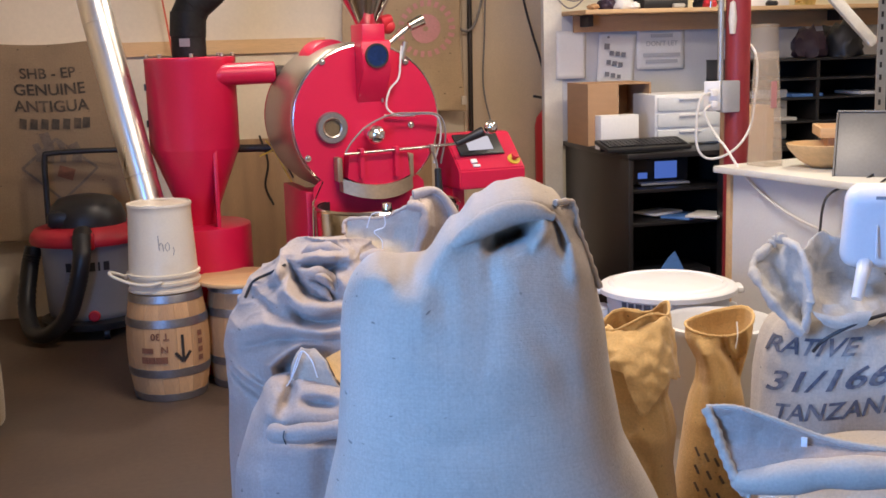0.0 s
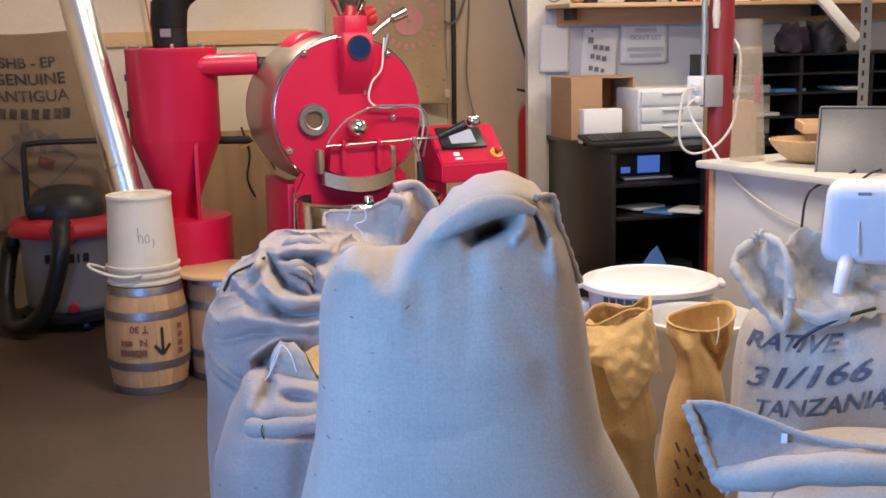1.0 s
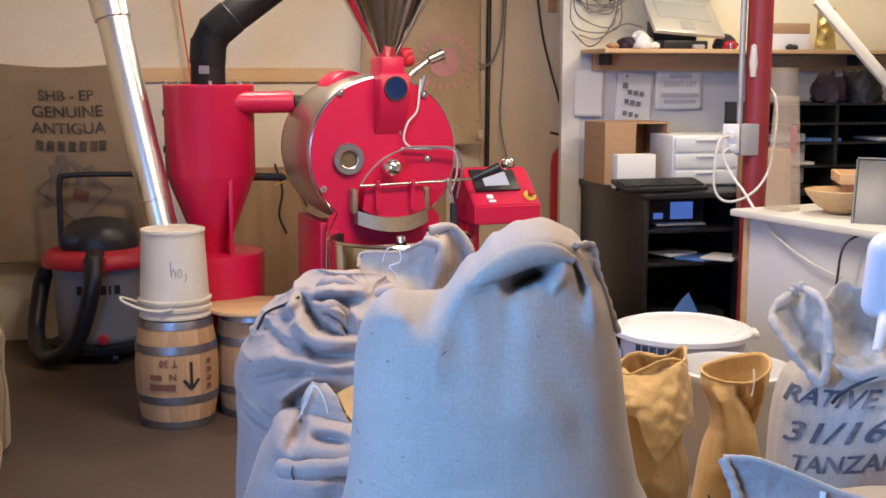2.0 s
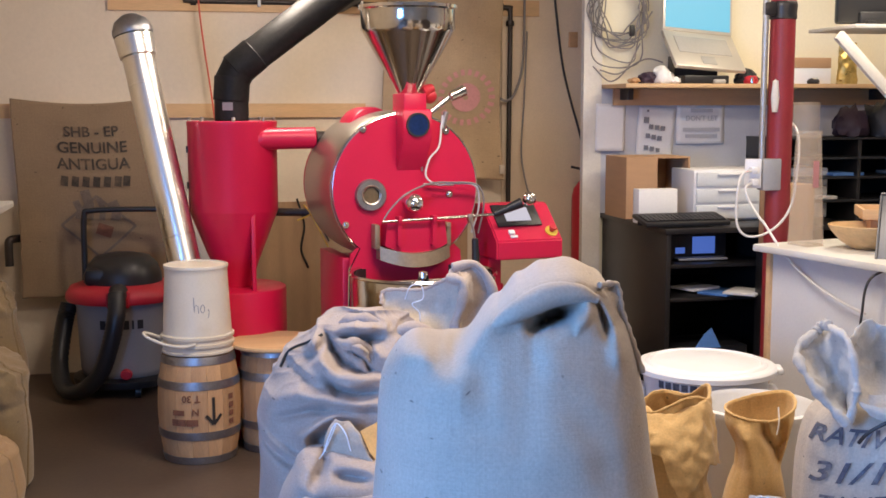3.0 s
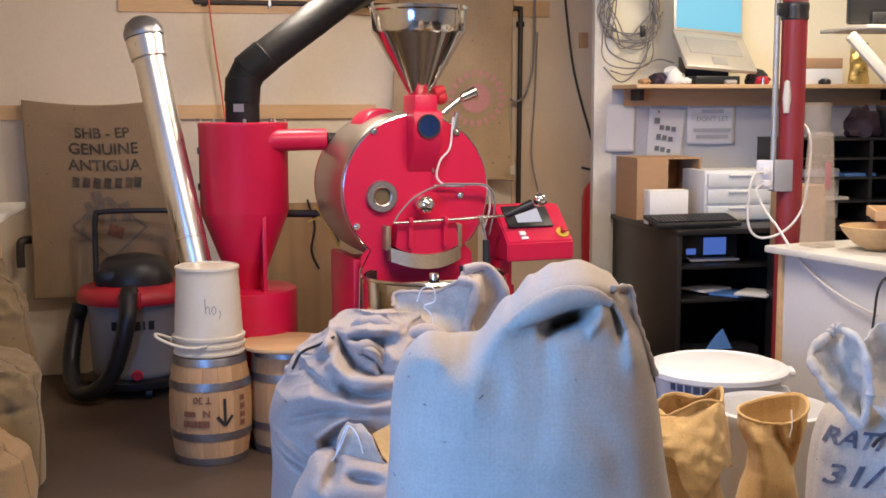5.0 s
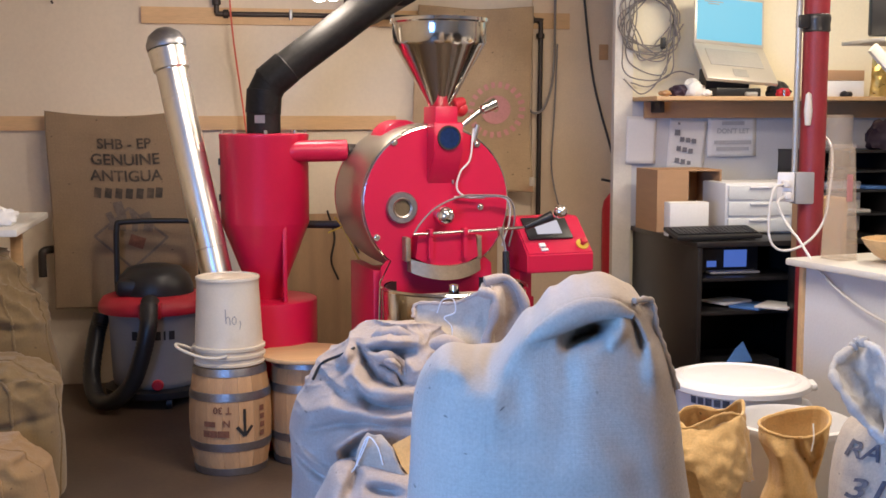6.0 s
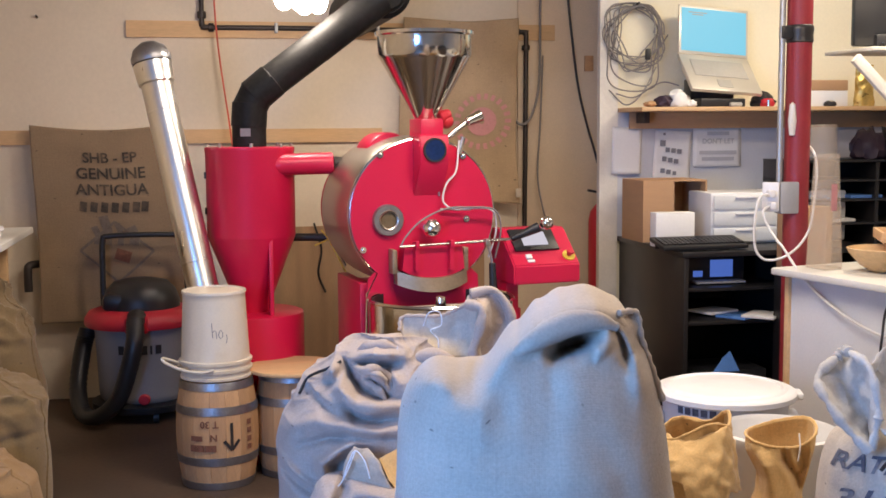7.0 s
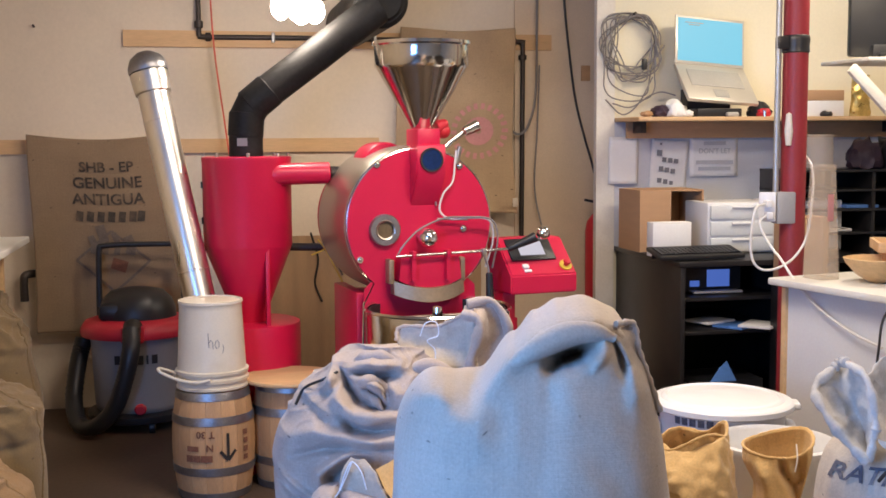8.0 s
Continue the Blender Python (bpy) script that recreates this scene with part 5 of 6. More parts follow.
def hung_bag(name, x0, x1, z0, z1, y, material, label, lean=.0, sag=.02, seed=0.0, curl=.0, wave=1.0):
    th = thing(name, (x0 + x1) / 2, y, 0, 0, label, "burlap bag", "flat burlap bags")
    w = x1 - x0

    def f(u, v):
        top = sag * math.sin(math.pi * u) * v
        x = -w / 2 + w * u + .018 * math.sin(v * 3.2 + seed) - .02 * (1 - v) * (.5 - u)
        yy = -lean * (1 - v) - wave * .018 * noise.noise(Vector((u * 3, v * 3, seed))) - wave * .012 * math.sin(u * 9 + v * 2 + seed) * (1 - .4 * v) - curl * (1 - v) ** 4
        return Vector((x, yy, z0 + (z1 - z0) * v - top + .012 * math.sin(u * 5 + seed) * (1 - v)))
    o = part("cloth", grid_mesh(f, 60, 80, uv=(w, z1 - z0)), material, th)
    thicken(o, .012)

    def on_bag(a, b):
        p = f((a + w / 2) / w, (b - z0) / (z1 - z0))
        return p + Vector((0, -.007, 0))
    return th, on_bag


ab, onb = hung_bag("burlap_bag", -.875, -.135, .435, 1.515, 6.50, WALLBAG, "brown printed burlap bag hanging flat on the wall", lean=.02, sag=.03, seed=1.0)
for body, z, s in (("SHB - EP", 1.335, .078), ("GENUINE", 1.245, .085), ("ANTIGUA", 1.155, .085)):
    part("lettering", letters(body, s, lambda a, b, z=z: onb(.03 + a, z + b), cut=1), BAGINK, ab, "black stencilled word")
for x in (-.13, -.075, -.02, .035, .09, .145, .19):
    part("printed_bar", strip([(x, 1.06), (x + .008, 1.115)], .036, onb), BAGINK, ab)
# diamond mark with a tree-like blot
cx, cz = .03, .84
for a, b in (((-.19, 0), (0, .17)), ((0, .17), (.19, 0)), ((.19, 0), (0, -.17)), ((0, -.17), (-.19, 0))):
    part("printed_line", strip([(cx + a[0] + (b[0] - a[0]) * k / 6, cz + a[1] + (b[1] - a[1]) * k / 6) for k in range(7)], .013, onb), FADED, ab)
for dx, w, h in ((-.10, .035, .10), (-.05, .05, .16), (.02, .03, .12), (.09, .05, .10)):
    part("printed_blot", strip([(cx + dx, cz + .04), (cx + dx + .01, cz + .04 + h / 2), (cx + dx - .01, cz + .04 + h)], w, onb), FADED, ab)
part("printed_spot", strip([(cx + .02, cz - .05), (cx + .03, cz - .02), (cx + .04, cz + .01)], .08, onb), BROWNINK, ab)
tb, onb2 = hung_bag("burlap_bag", 1.13, 1.80, 1.04, 2.11, 6.52, TANBAG, "tan burlap bag with a faded red seal hanging on the wall", sag=.02, seed=4.0, curl=.10, wave=2.0)
for k in range(22):
    a = 2 * math.pi * k / 22
    part("printed_dash", strip([(.14 + .13 * math.cos(a), 1.52 + .13 * math.sin(a)), (.14 + .165 * math.cos(a), 1.52 + .165 * math.sin(a))], .022, onb2), PINKBOX, tb)
part("printed_seal", strip([(.14 + .05 * math.cos(k * .4), 1.52 + .05 * math.sin(k * .4)) for k in range(17)], .07, onb2), PINKBOX, tb, "faded red seal")
part("hem_tag", box((.31, -.14, 1.11), (.03, .01, .05), .003), PALE, tb)

pp = thing("gas_pipe", 0, 6.56, 0, 0, "dark iron gas pipe along the wall", "pipe")
part("pipe_run", tube([(.026, 0, 2.6), (.026, 0, 2.10), (.03, 0, 2.055), (.07, 0, 2.043), (.5, 0, 2.043), (1.2, 0, 2.038), (1.82, 0, 2.036), (1.865, 0, 2.02), (1.872, 0, 1.97), (1.868, 0, 1.5), (1.862, 0, .75)], .014, 12, steps=5), IRON, pp)
for p, q in (((.026, 0, 2.09), (.026, 0, 2.13)), ((.06, 0, 2.043), (.09, 0, 2.043)), ((1.80, 0, 2.036), (1.83, 0, 2.036)), ((1.87, 0, 1.96), (1.87, 0, 1.93))):
    part("fitting", rod(p, q, .024, bevel=.004), IRON, pp)
for x in (.43, 1.0):
    part("clamp", box((x, .0, 2.043), (.018, .045, .055), .004), GALV, pp)
hk = single("wall_pipe", tube([(-.93, 6.5, .62), (-.93, 6.5, .72), (-.92, 6.51, .76), (-.86, 6.56, .765)], .022, 12), IRON, "short black bent pipe at the wall", "pipe")
single("red_cord", tube([(.08, 6.50, 2.8), (.10, 6.5, 2.05), (.16, 6.48, 1.5), (.17, 6.3, 1.3), (.12, 5.9, 1.0)], .005, 6), REDCORD, "thin red cord hanging down the wall", "cord")
single("cable", tube([(1.96, 6.55, 2.7), (1.955, 6.55, 2.2), (1.945, 6.54, 1.75), (1.90, 6.53, 1.56), (1.84, 6.52, 1.50), (1.78, 6.53, 1.53)], .0075, 8), GREYCABLE, "thick grey cable looping on the wall", "cable")
single("cable", tube([(1.97, 6.55, 1.9), (1.955, 6.55, 1.5), (1.94, 6.55, 1.2), (1.96, 6.5, 1.0), (1.97, 6.4, .9)], .005, 6), GREYCABLE, "thin grey wire on the wall", "cable")
single("cable", tube([(2.10, 6.57, 2.75), (2.125, 6.565, 2.28), (2.16, 6.565, 1.95), (2.197, 6.56, 1.69), (2.25, 6.555, 1.48), (2.286, 6.55, 1.36), (2.33, 6.55, 1.20)], .007, 6), BLACKCABLE, "black cable running down the wall beside the trim", "cable")
single("wood_block", box((0, 0, 0), (.055, .014, .09), .003), SHELFWOOD, "small orange wood block on the wall", "block", m=Matrix.Translation((2.262, 6.577, 1.857)))
ex = thing("fire_extinguisher", 2.285, 6.42, .52, 0, "red fire extinguisher by the partition", "fire extinguisher")
part("cylinder", lathe([(0, 0), (.06, 0), (.07, .01), (.07, .42), (.06, .47), (.03, .51), (.02, .52), (0, .52)], 36), REDPLASTIC, ex)
part("valve", box((0, 0, .545), (.03, .04, .05), .005), BLACKPLASTIC, ex)
part("lever", box((-.03, -.03, .585), (.12, .03, .015), .004, m=Matrix.Rotation(radians(12), 4, "Y")), BLACKPLASTIC, ex)
part("bracket", box((0, .10, .25), (.05, .10, .3), .004), BLACK, ex)
single("nail", rod((-.84, 6.6, 2.09), (-.84, 6.57, 2.095), .006), IRON, "single nail head in the wall", "nail")
single("loose_wire", tube([(.62, 6.570, .95), (.66, 6.570, .80), (.64, 6.570, .66), (.68, 6.570, .55)], .006, 6), BLACKCABLE, "dark wire hanging against the plywood", "wire")
single("loose_wire", tube([(.78, 6.571, .92), (.77, 6.571, .78), (.80, 6.571, .70)], .005, 6), BLACKCABLE, "short dark wire hanging against the plywood", "wire")
# burner pipe between cyclone and roaster
bp_ = thing("burner_pipe", .5, 5.3, .98, 0, "brown iron burner pipe with yellow wires", "pipe")
part("pipe", rod((-.1, .1, 0), (.22, .0, .0), .018), IRON, bp_)
part("flange", rod((.17, .02, 0), (.20, .01, 0), .04, bevel=.004), IRON, bp_)
part("wire", tube([(.03, -.02, .04), (.06, -.04, .0), (.10, -.05, -.08), (.16, -.04, -.2)], .004, 6), YELLOW, bp_)
part("wire", tube([(.0, -.02, -.03), (.06, -.04, .0), (.12, -.05, .05), (.15, -.04, .06)], .004, 6), YELLOW, bp_)

# ---- bins ----
bn = thing("lidded_bin", 1.79, 3.72, 0, 0, "round white plastic bin with a domed lid", "bin", "white bins")
part("tub", lathe([(0, .0), (.17, 0), (.185, .02), (.218, .535), (.224, .55), (.224, .566), (.21, .57), (0, .57)], 64), WHITEPLASTIC, bn)
ld_ = part("lid", lathe([(.226, .552), (.240, .551), (.247, .556), (.247, .573), (.240, .581), (.232, .583), (.214, .584), (.206, .592), (.196, .594), (.190, .588), (.12, .598), (0, .602)], 64), WHITEPLASTIC, bn, "white domed snap lid")
for a in (-20, 160):
    m = Matrix.Rotation(radians(a), 4, "Z")
    part("lid_tab", box((.25, 0, .562), (.03, .085, .026), .008), WHITEPLASTIC, ld_).matrix_local = m
    part("side_handle", box((.232, 0, .47), (.04, .10, .06), .012), WHITEPLASTIC, bn).matrix_local = m


def on_bin(a, b):
    r = .185 + (b - .02) * .0625 + .004
    return Vector((r * math.sin(-1.18 + a / .2), -r * math.cos(-1.18 + a / .2), b))


for k in range(5):
    x = k * .028
    part("logo_bar", strip([(x, .518), (x, .546)], .021, on_bin), BLUEINK, bn, "dark blue plain lettering bar")
part("logo_bar", strip([(0.05, .505), (.08, .505), (.11, .505)], .007, on_bin), BLUEINK, bn)
bn.scale = (1, 1, .965)
b3 = thing("open_bin", 1.70, 3.17, 0, 0, "open white plastic bin among the sacks", "bin", "white bins")
part("tub", lathe([(0, 0), (.15, 0), (.16, .02), (.178, .52), (.188, .535), (.188, .555), (.178, .56), (.170, .545), (.165, .04), (0, .03)], 56), WHITEPLASTIC, b3)


# ---- office nook ----
sh = thing("wall_shelf", 2.225, 5.64, 0, 0, "wooden wall shelf over the desk", "shelf")
part("board", box((1.2, .17, 1.572), (2.4, .36, .022), .003), PINE, sh)
part("apron", box((1.2, .30, 1.515), (2.3, .02, .088), .002), SHELFWOOD, sh, "brown board under the shelf")
for x in (.10, 1.6):
    part("bracket", box((x, .26, 1.53), (.03, .18, .06), .003), IRON, sh)

lp = thing("laptop", 2.71, 5.66, 1.652, 4, "open silver laptop with a glowing blue screen", "laptop")
bt = Matrix.Rotation(radians(4), 4, "Y") @ Matrix.Rotation(radians(45), 4, "X")
base = part("base", box((0, .13, .0), (.378, .25, .022), .006), ALU, lp)
lp.scale = (1.1, 1.1, 1.12)
base.matrix_local = bt
kb = part("keyboard", box((0, .155, .0125), (.285, .11, .003), .001), KEYCAPS, base, "grey keys")
part("touchpad", box((0, .055, .0125), (.075, .05, .002), .0005), KEYCAPS, base)
hinge = bt @ Matrix.Translation((0, .25, .01)) @ Matrix.Rotation(radians(-8 - 45), 4, "X")
lid = part("screen_lid", box((0, .0, .1175), (.378, .012, .235), .005), ALU, lp)
lid.matrix_local = hinge
scr = part("display", box((0, -.0075, .1175), (.352, .003, .206)), SCREEN, lid, "glowing blue screen")
for z, w in ((.20, .10), (.19, .06)):
    part("screen_text", box((-.09, -.0105, z), (w, .002, .004)), KEYCAPS, lid)
st = thing("laptop_stand", 2.69, 5.80, 1.583, 4, "dark wedge stand under the laptop", "stand")
part("wedge", box((0, .04, .075), (.26, .08, .15), .006), BLACKPLASTIC, st)
part("front_lip", box((0, -.07, .022), (.26, .10, .044), .006), BLACKPLASTIC, st)


def crumple_blob(r, seed, squash=.8, n=3):
    bm = bmesh.new()
    bmesh.ops.create_icosphere(bm, subdivisions=n, radius=r)
    for v in bm.verts:
        d = v.co.normalized()
        v.co = d * r * (1 + .45 * noise.noise(d * 2.6 + Vector((seed, 0, 0))) + .2 * abs(noise.noise(d * 6 + Vector((0, seed, 0)))))
        v.co.z *= squash
        if v.co.z < -r * .5:
            v.co.z = -r * .5
    return bm


def lump(name, x, y, z, r, material, label, category, squash=.8, seed=0.0):
    return single(name, crumple_blob(r, seed, squash), material, label, category, m=Matrix.Translation((x, y, z + r * .5)), angle=70)


lump("tissue", 2.46, 5.71, 1.583, .052, PAPER, "crumpled white tissue on the shelf", "tissue", 1.1, 3.0)
lump("tissue", 2.52, 5.69, 1.583, .03, PAPER, "small crumpled white tissue on the shelf", "tissue", .6, 5.0)
lump("rag", 2.385, 5.73, 1.583, .05, PURPLE, "dark crumpled rag on the shelf", "rag", .7, 7.0)
lump("rag", 2.30, 5.71, 1.583, .03, SHELFWOOD, "brown crumpled rag on the shelf", "rag", .5, 8.0)
lump("rag", 2.95, 5.74, 1.583, .055, BLACKPLASTIC, "black cloth lump on the shelf", "rag", .9, 9.0)
lump("cloth", 2.95, 5.69, 1.583, .036, REDPLASTIC, "small red cloth on the shelf", "cloth", .7, 10.0)
single("lip_balm", rod((0, 0, 0), (0, 0, .035), .008), CHROME, "tiny silver tube on the shelf", "tube", m=Matrix.Translation((2.94, 5.655, 1.583)))
single("tape_dispenser", box((0, 0, .012), (.07, .03, .024), .01), KEYCAPS, "grey tape dispenser on the shelf", "dispenser", m=Matrix.Translation((2.76, 5.665, 1.583)))
ms_ = thing("computer_mouse", 3.31, 5.675, 1.583, 0, "black and silver computer mouse on the shelf", "mouse")
part("body", ball((0, 0, .012), .034, squash=.62), BLACKPLASTIC, ms_)
part("button", ball((0, -.006, .02), .022, squash=.6), ALU, ms_)
for x, w, h, m_, lb in ((3.31, .24, .085, PAPER, "white carton on the shelf"), (3.30, .26, .055, CARD, "tan carton on the shelf")):
    z = 1.583 if h > .06 else 1.669
    single("small_box", box((0, 0, h / 2), (w, .12, h), .004), m_, lb, "box", m=Matrix.Translation((x, 5.76, z)))
bm = grid_mesh(lambda u, v: Vector(((.058 - .006 * v) * math.cos(2 * math.pi * u) * (1 + .05 * math.sin(9 * v)), (.034 * (1 - v ** 2) + .004) * math.sin(2 * math.pi * u), .225 * v)) + .008 * noise.noise_vector(Vector((math.cos(2 * math.pi * u) * 2, math.sin(2 * math.pi * u) * 2, v * 7))), 40, 40, True)
for v in bm.verts:
    v.co.z = max(v.co.z, .0)
single("gold_bag", bm, GOLD, "crumpled gold foil coffee bag on the shelf", "bag", m=Matrix.Translation((3.55, 5.74, 1.583)), angle=30)
# cable coil on the wall
co = thing("cable_coil", 2.31, 5.965, 1.89, 0, "loose coil of grey cables hanging on the wall", "cable coil")
rng = random.Random(5)
for k in range(11):
    a, b = rng.uniform(.11, .165), rng.uniform(.14, .25)
    dx, dz, ph = rng.uniform(-.035, .02), .245 - b + rng.uniform(-.015, .01), rng.uniform(0, 6)
    pts = [(dx + a * math.cos(t * math.pi / 8 + .3 * math.sin(t * .8 + ph)) * (1 + .12 * math.sin(t * .9 + ph)), -.008 * k * .5 + .01 * math.sin(t + ph), dz + b * math.sin(t * math.pi / 8)) for t in range(17)]
    part("loop", tube(pts, .0038, 6, steps=4), GREYCABLE, co)
part("plug", box((.06, -.04, -.02), (.025, .03, .06), .006), BLACKPLASTIC, co)
part("hook", rod((0, .03, .24), (0, -.06, .25), .006), IRON, co)
single("cable", tube([(2.20, 5.95, 1.66), (2.3, 5.94, 1.64), (2.4, 5.92, 1.70), (2.46, 5.9, 1.72), (2.52, 5.85, 1.70)], .004, 6), GREYCABLE, "grey lead running to the laptop", "cable")
single("cable", tube([(2.16, 5.95, 1.68), (2.25, 5.93, 1.60), (2.33, 5.9, 1.66), (2.40, 5.88, 1.80)], .004, 6), GREYCABLE, "grey lead drooping by the shelf", "cable")
# papers on the board


def sheet(x0, x1, z0, z1, y, label, turn=0.0):
    w, h = x1 - x0, z1 - z0
    th = thing("paper_sheet", (x0 + x1) / 2, y, (z0 + z1) / 2, 0, label, "paper", "pinned papers")
    o = part("page", grid_mesh(lambda u, v: Vector(((u - .5) * w, -.006 - .012 * (1 - v) ** 3 * math.sin(u * 2.5 + .3), (v - .5) * h)), 10, 10), PAPER, th)
    thicken(o, .0015)
    th.matrix_world = pose((x0 + x1) / 2, y, (z0 + z1) / 2, 0, turn, 0)
    return th, w, h


sheet(2.185, 2.352, 1.225, 1.48, 5.97, "blank white sheet pinned to the trim", 1)
pb, w, h = sheet(2.43, 2.645, 1.185, 1.46, 5.98, "white sheet with small printed pictures", 4)
for x, z, s in ((-.06, .115, .012), (-.065, .065, .03), (-.035, .03, .024), (.0, .028, .024), (.035, .025, .024), (-.05, -.02, .024), (-.015, -.025, .024), (.02, -.03, .024), (-.055, -.085, .024), (-.02, -.09, .024), (.015, -.095, .02)):
    part("printed_square", box((x, -.022, z), (s, .004, s * 1.05)), GREYINK, pb)
pc, w, h = sheet(2.66, 2.945, 1.26, 1.475, 5.98, "white printed notice pinned to the board", 0)
part("lettering", letters("DON'T LET", .038, lambda a, b: Vector((a, -.022, .02 + b))), PALEINK, pc)
for z, w in ((.075, .13), (-.03, .22), (-.065, .19)):
    part("printed_bar", box((.0, -.021, z), (w, .002, .02)), PALEINK, pc)

# black cabinet with shelves
cb2 = thing("black_cabinet", 2.235, 5.10, 0, 0, "black laminate cabinet with open shelves", "cabinet")
W2, D2, H2 = 1.0, .87, .86
for c, s, nm in (((.012, D2 / 2, H2 / 2), (.024, D2, H2), "side_panel"), ((W2 - .012, D2 / 2, H2 / 2), (.024, D2, H2), "side_panel"), ((W2 / 2, D2 / 2, H2 + .0125), (W2 + .02, D2 + .02, .025), "top"),
                 ((W2 / 2, D2 - .01, H2 / 2), (W2 - .05, .016, H2 - .02), "back_panel"), ((W2 / 2, D2 / 2, .06), (W2 - .05, D2 - .04, .02), "bottom"), ((.30, .40, .695), (.54, .70, .018), "shelf"), ((.5, .42, .53), (W2 - .05, .74, .018), "shelf"), ((.585, .40, .70), (.018, .7, .32), "divider")):
    part(nm, box(c, s, .002), LAMINATE, cb2)
pr = thing("small_printer", 2.47, 5.30, .705, 0, "small black device with a blue display", "printer")
part("case", box((0, .12, .07), (.34, .26, .13), .01), BLACKPLASTIC, pr)
part("display", box((.045, -.012, .075), (.12, .006, .085), .002), LEDBLUE, pr, "blue lit display")
part("tray", box((.02, -.02, .012), (.26, .10, .012), .003), GREYBOX, pr)
part("lamp", box((-.08, -.012, .05), (.05, .006, .03), .002), LEDBLUE, pr)
for x, y, m_, lb in ((2.60, 5.25, BLUEPAPER, "blue folder lying on the cabinet shelf"), (2.50, 5.35, PAPER, "white paper folder on the cabinet shelf"), (2.68, 5.16, PAPER, "white envelope on the cabinet shelf")):
    single("folder", box((0, 0, .006), (.2, .16, .012), .002, m=Matrix.Rotation(radians(15 * (x - 2.3) * 8), 4, "Z")), m_, lb, "folder", m=Matrix.Translation((x, y, .54 + .013 * (m_ is PAPER))))
single("blue_sheet", plate([(-.07, 0), (.07, 0), (.03, .10), (-.01, .07)], .006, m=Matrix.Rotation(radians(-15), 4, "X")), BLUEPAPER, "blue paper corner sticking up in the cabinet", "paper", m=Matrix.Translation((2.50, 5.18, .28)))
single("storage_box", box((0, 0, .10), (.4, .3, .2), .006), BLACKPLASTIC, "dark storage box in the cabinet", "box", m=Matrix.Translation((2.55, 5.4, .072)))
# on top of the cabinet
kb2 = thing("keyboard", 2.36, 5.22, .905, 3, "black computer keyboard on the cabinet", "keyboard")
kb2.matrix_world = pose(2.36, 5.22, .906, 12, 0, 3)
part("case", box((0, 0, .012), (.45, .17, .022), .008), BLACKPLASTIC, kb2)
for x in (-.18, .18):
    part("foot", box((x, .07, -.012), (.03, .012, .045), .002), BLACKPLASTIC, kb2)
part("edge_strip", box((0, -.076, .009), (.44, .006, .012), .002), GREYBOX, kb2)
bm = bmesh.new()
for r in range(5):
    for c in range(18):
        box((-.20 + c * .0235, -.05 + r * .022, .026), (.019, .018, .008), 0, bm)
part("keys", bm, BLACKPLASTIC, kb2)
cbx = thing("cardboard_box", 2.395, 5.74, .886, 0, "open brown cardboard box on its side", "cardboard box")
for c, s, nm in (((-.172, 0, .16), (.008, .30, .32), "side"), ((.172, 0, .16), (.008, .30, .32), "side"), ((0, .146, .16), (.336, .008, .32), "back"), ((0, 0, .004), (.336, .284, .008), "bottom"), ((0, 0, .316), (.336, .284, .008), "top"), ((-.09, -.148, .16), (.17, .006, .318), "flap")):
    part(nm, box(c, s), CARD, cbx)
dr = thing("drawer_unit", 2.70, 5.55, .886, 0, "translucent white plastic drawer unit", "drawer unit", "plastic drawer units")
part("frame", box((0, .01, .13), (.37, .28, .26), .008), WHITEPLASTIC, dr)
for k in range(3):
    d = part("drawer", box((0, -.135, .045 + k * .083), (.345, .02, .072), .006), CLEARISH, dr)
    part("pull", box((0, -.150, .07 + k * .083), (.12, .012, .012), .004), WHITEPLASTIC, d)
copy_thing(dr, pose(3.10, 5.58, .886, 0, 0, 0))
wb = single("white_box", box((0, 0, .085), (.205, .08, .17), .003), PAPER, "white cardboard box on the cabinet", "box", m=Matrix.Translation((2.30, 5.40, .886)))

# red post with conduit and outlet
po = thing("support_post", 2.503, 4.55, 0, 0, "round red painted steel post", "post")
part("column", lathe([(0, 0), (.053, 0), (.053, 2.8), (0, 2.8)], 40), REDPOST, po)
part("tape_wrap", lathe([(.0535, 1.83), (.058, 1.835), (.056, 1.86), (.059, 1.885), (.057, 1.90), (.0535, 1.905)], 32), TAPE, po, "black tape wrapped round")
part("tape_wrap", box((-.075, -.02, 1.872), (.05, .035, .055), .006), TAPE, po)
part("paint_chip", lathe([(0, 0), (.012, 0), (.018, .06), (.012, .13), (0, .14)], 12, None, Matrix.Translation((-.045, -.036, 1.44))), WHITETRIM, po, "white plaster smear")
cd = thing("conduit", 2.412, 4.53, 0, 0, "grey metal conduit with an outlet box", "conduit")
part("tube", rod((0, 0, 1.235), (0, 0, 2.8), .013), GALV, cd)
bx = part("outlet_box", box((.035, -.005, 1.175), (.085, .06, .135), .006), GREYBOX, cd, "grey metal outlet box")
part("cover_plate", box((-.045, -.015, 1.18), (.07, .012, .125), .005, m=Matrix.Rotation(radians(-35), 4, "Z")), WHITEPLASTIC, bx, "white outlet cover")
part("plug", box((-.06, -.045, 1.195), (.03, .035, .03), .006), WHITEPLASTIC, bx)
part("plug", box((-.055, -.045, 1.145), (.03, .035, .03), .006), WHITEPLASTIC, bx)
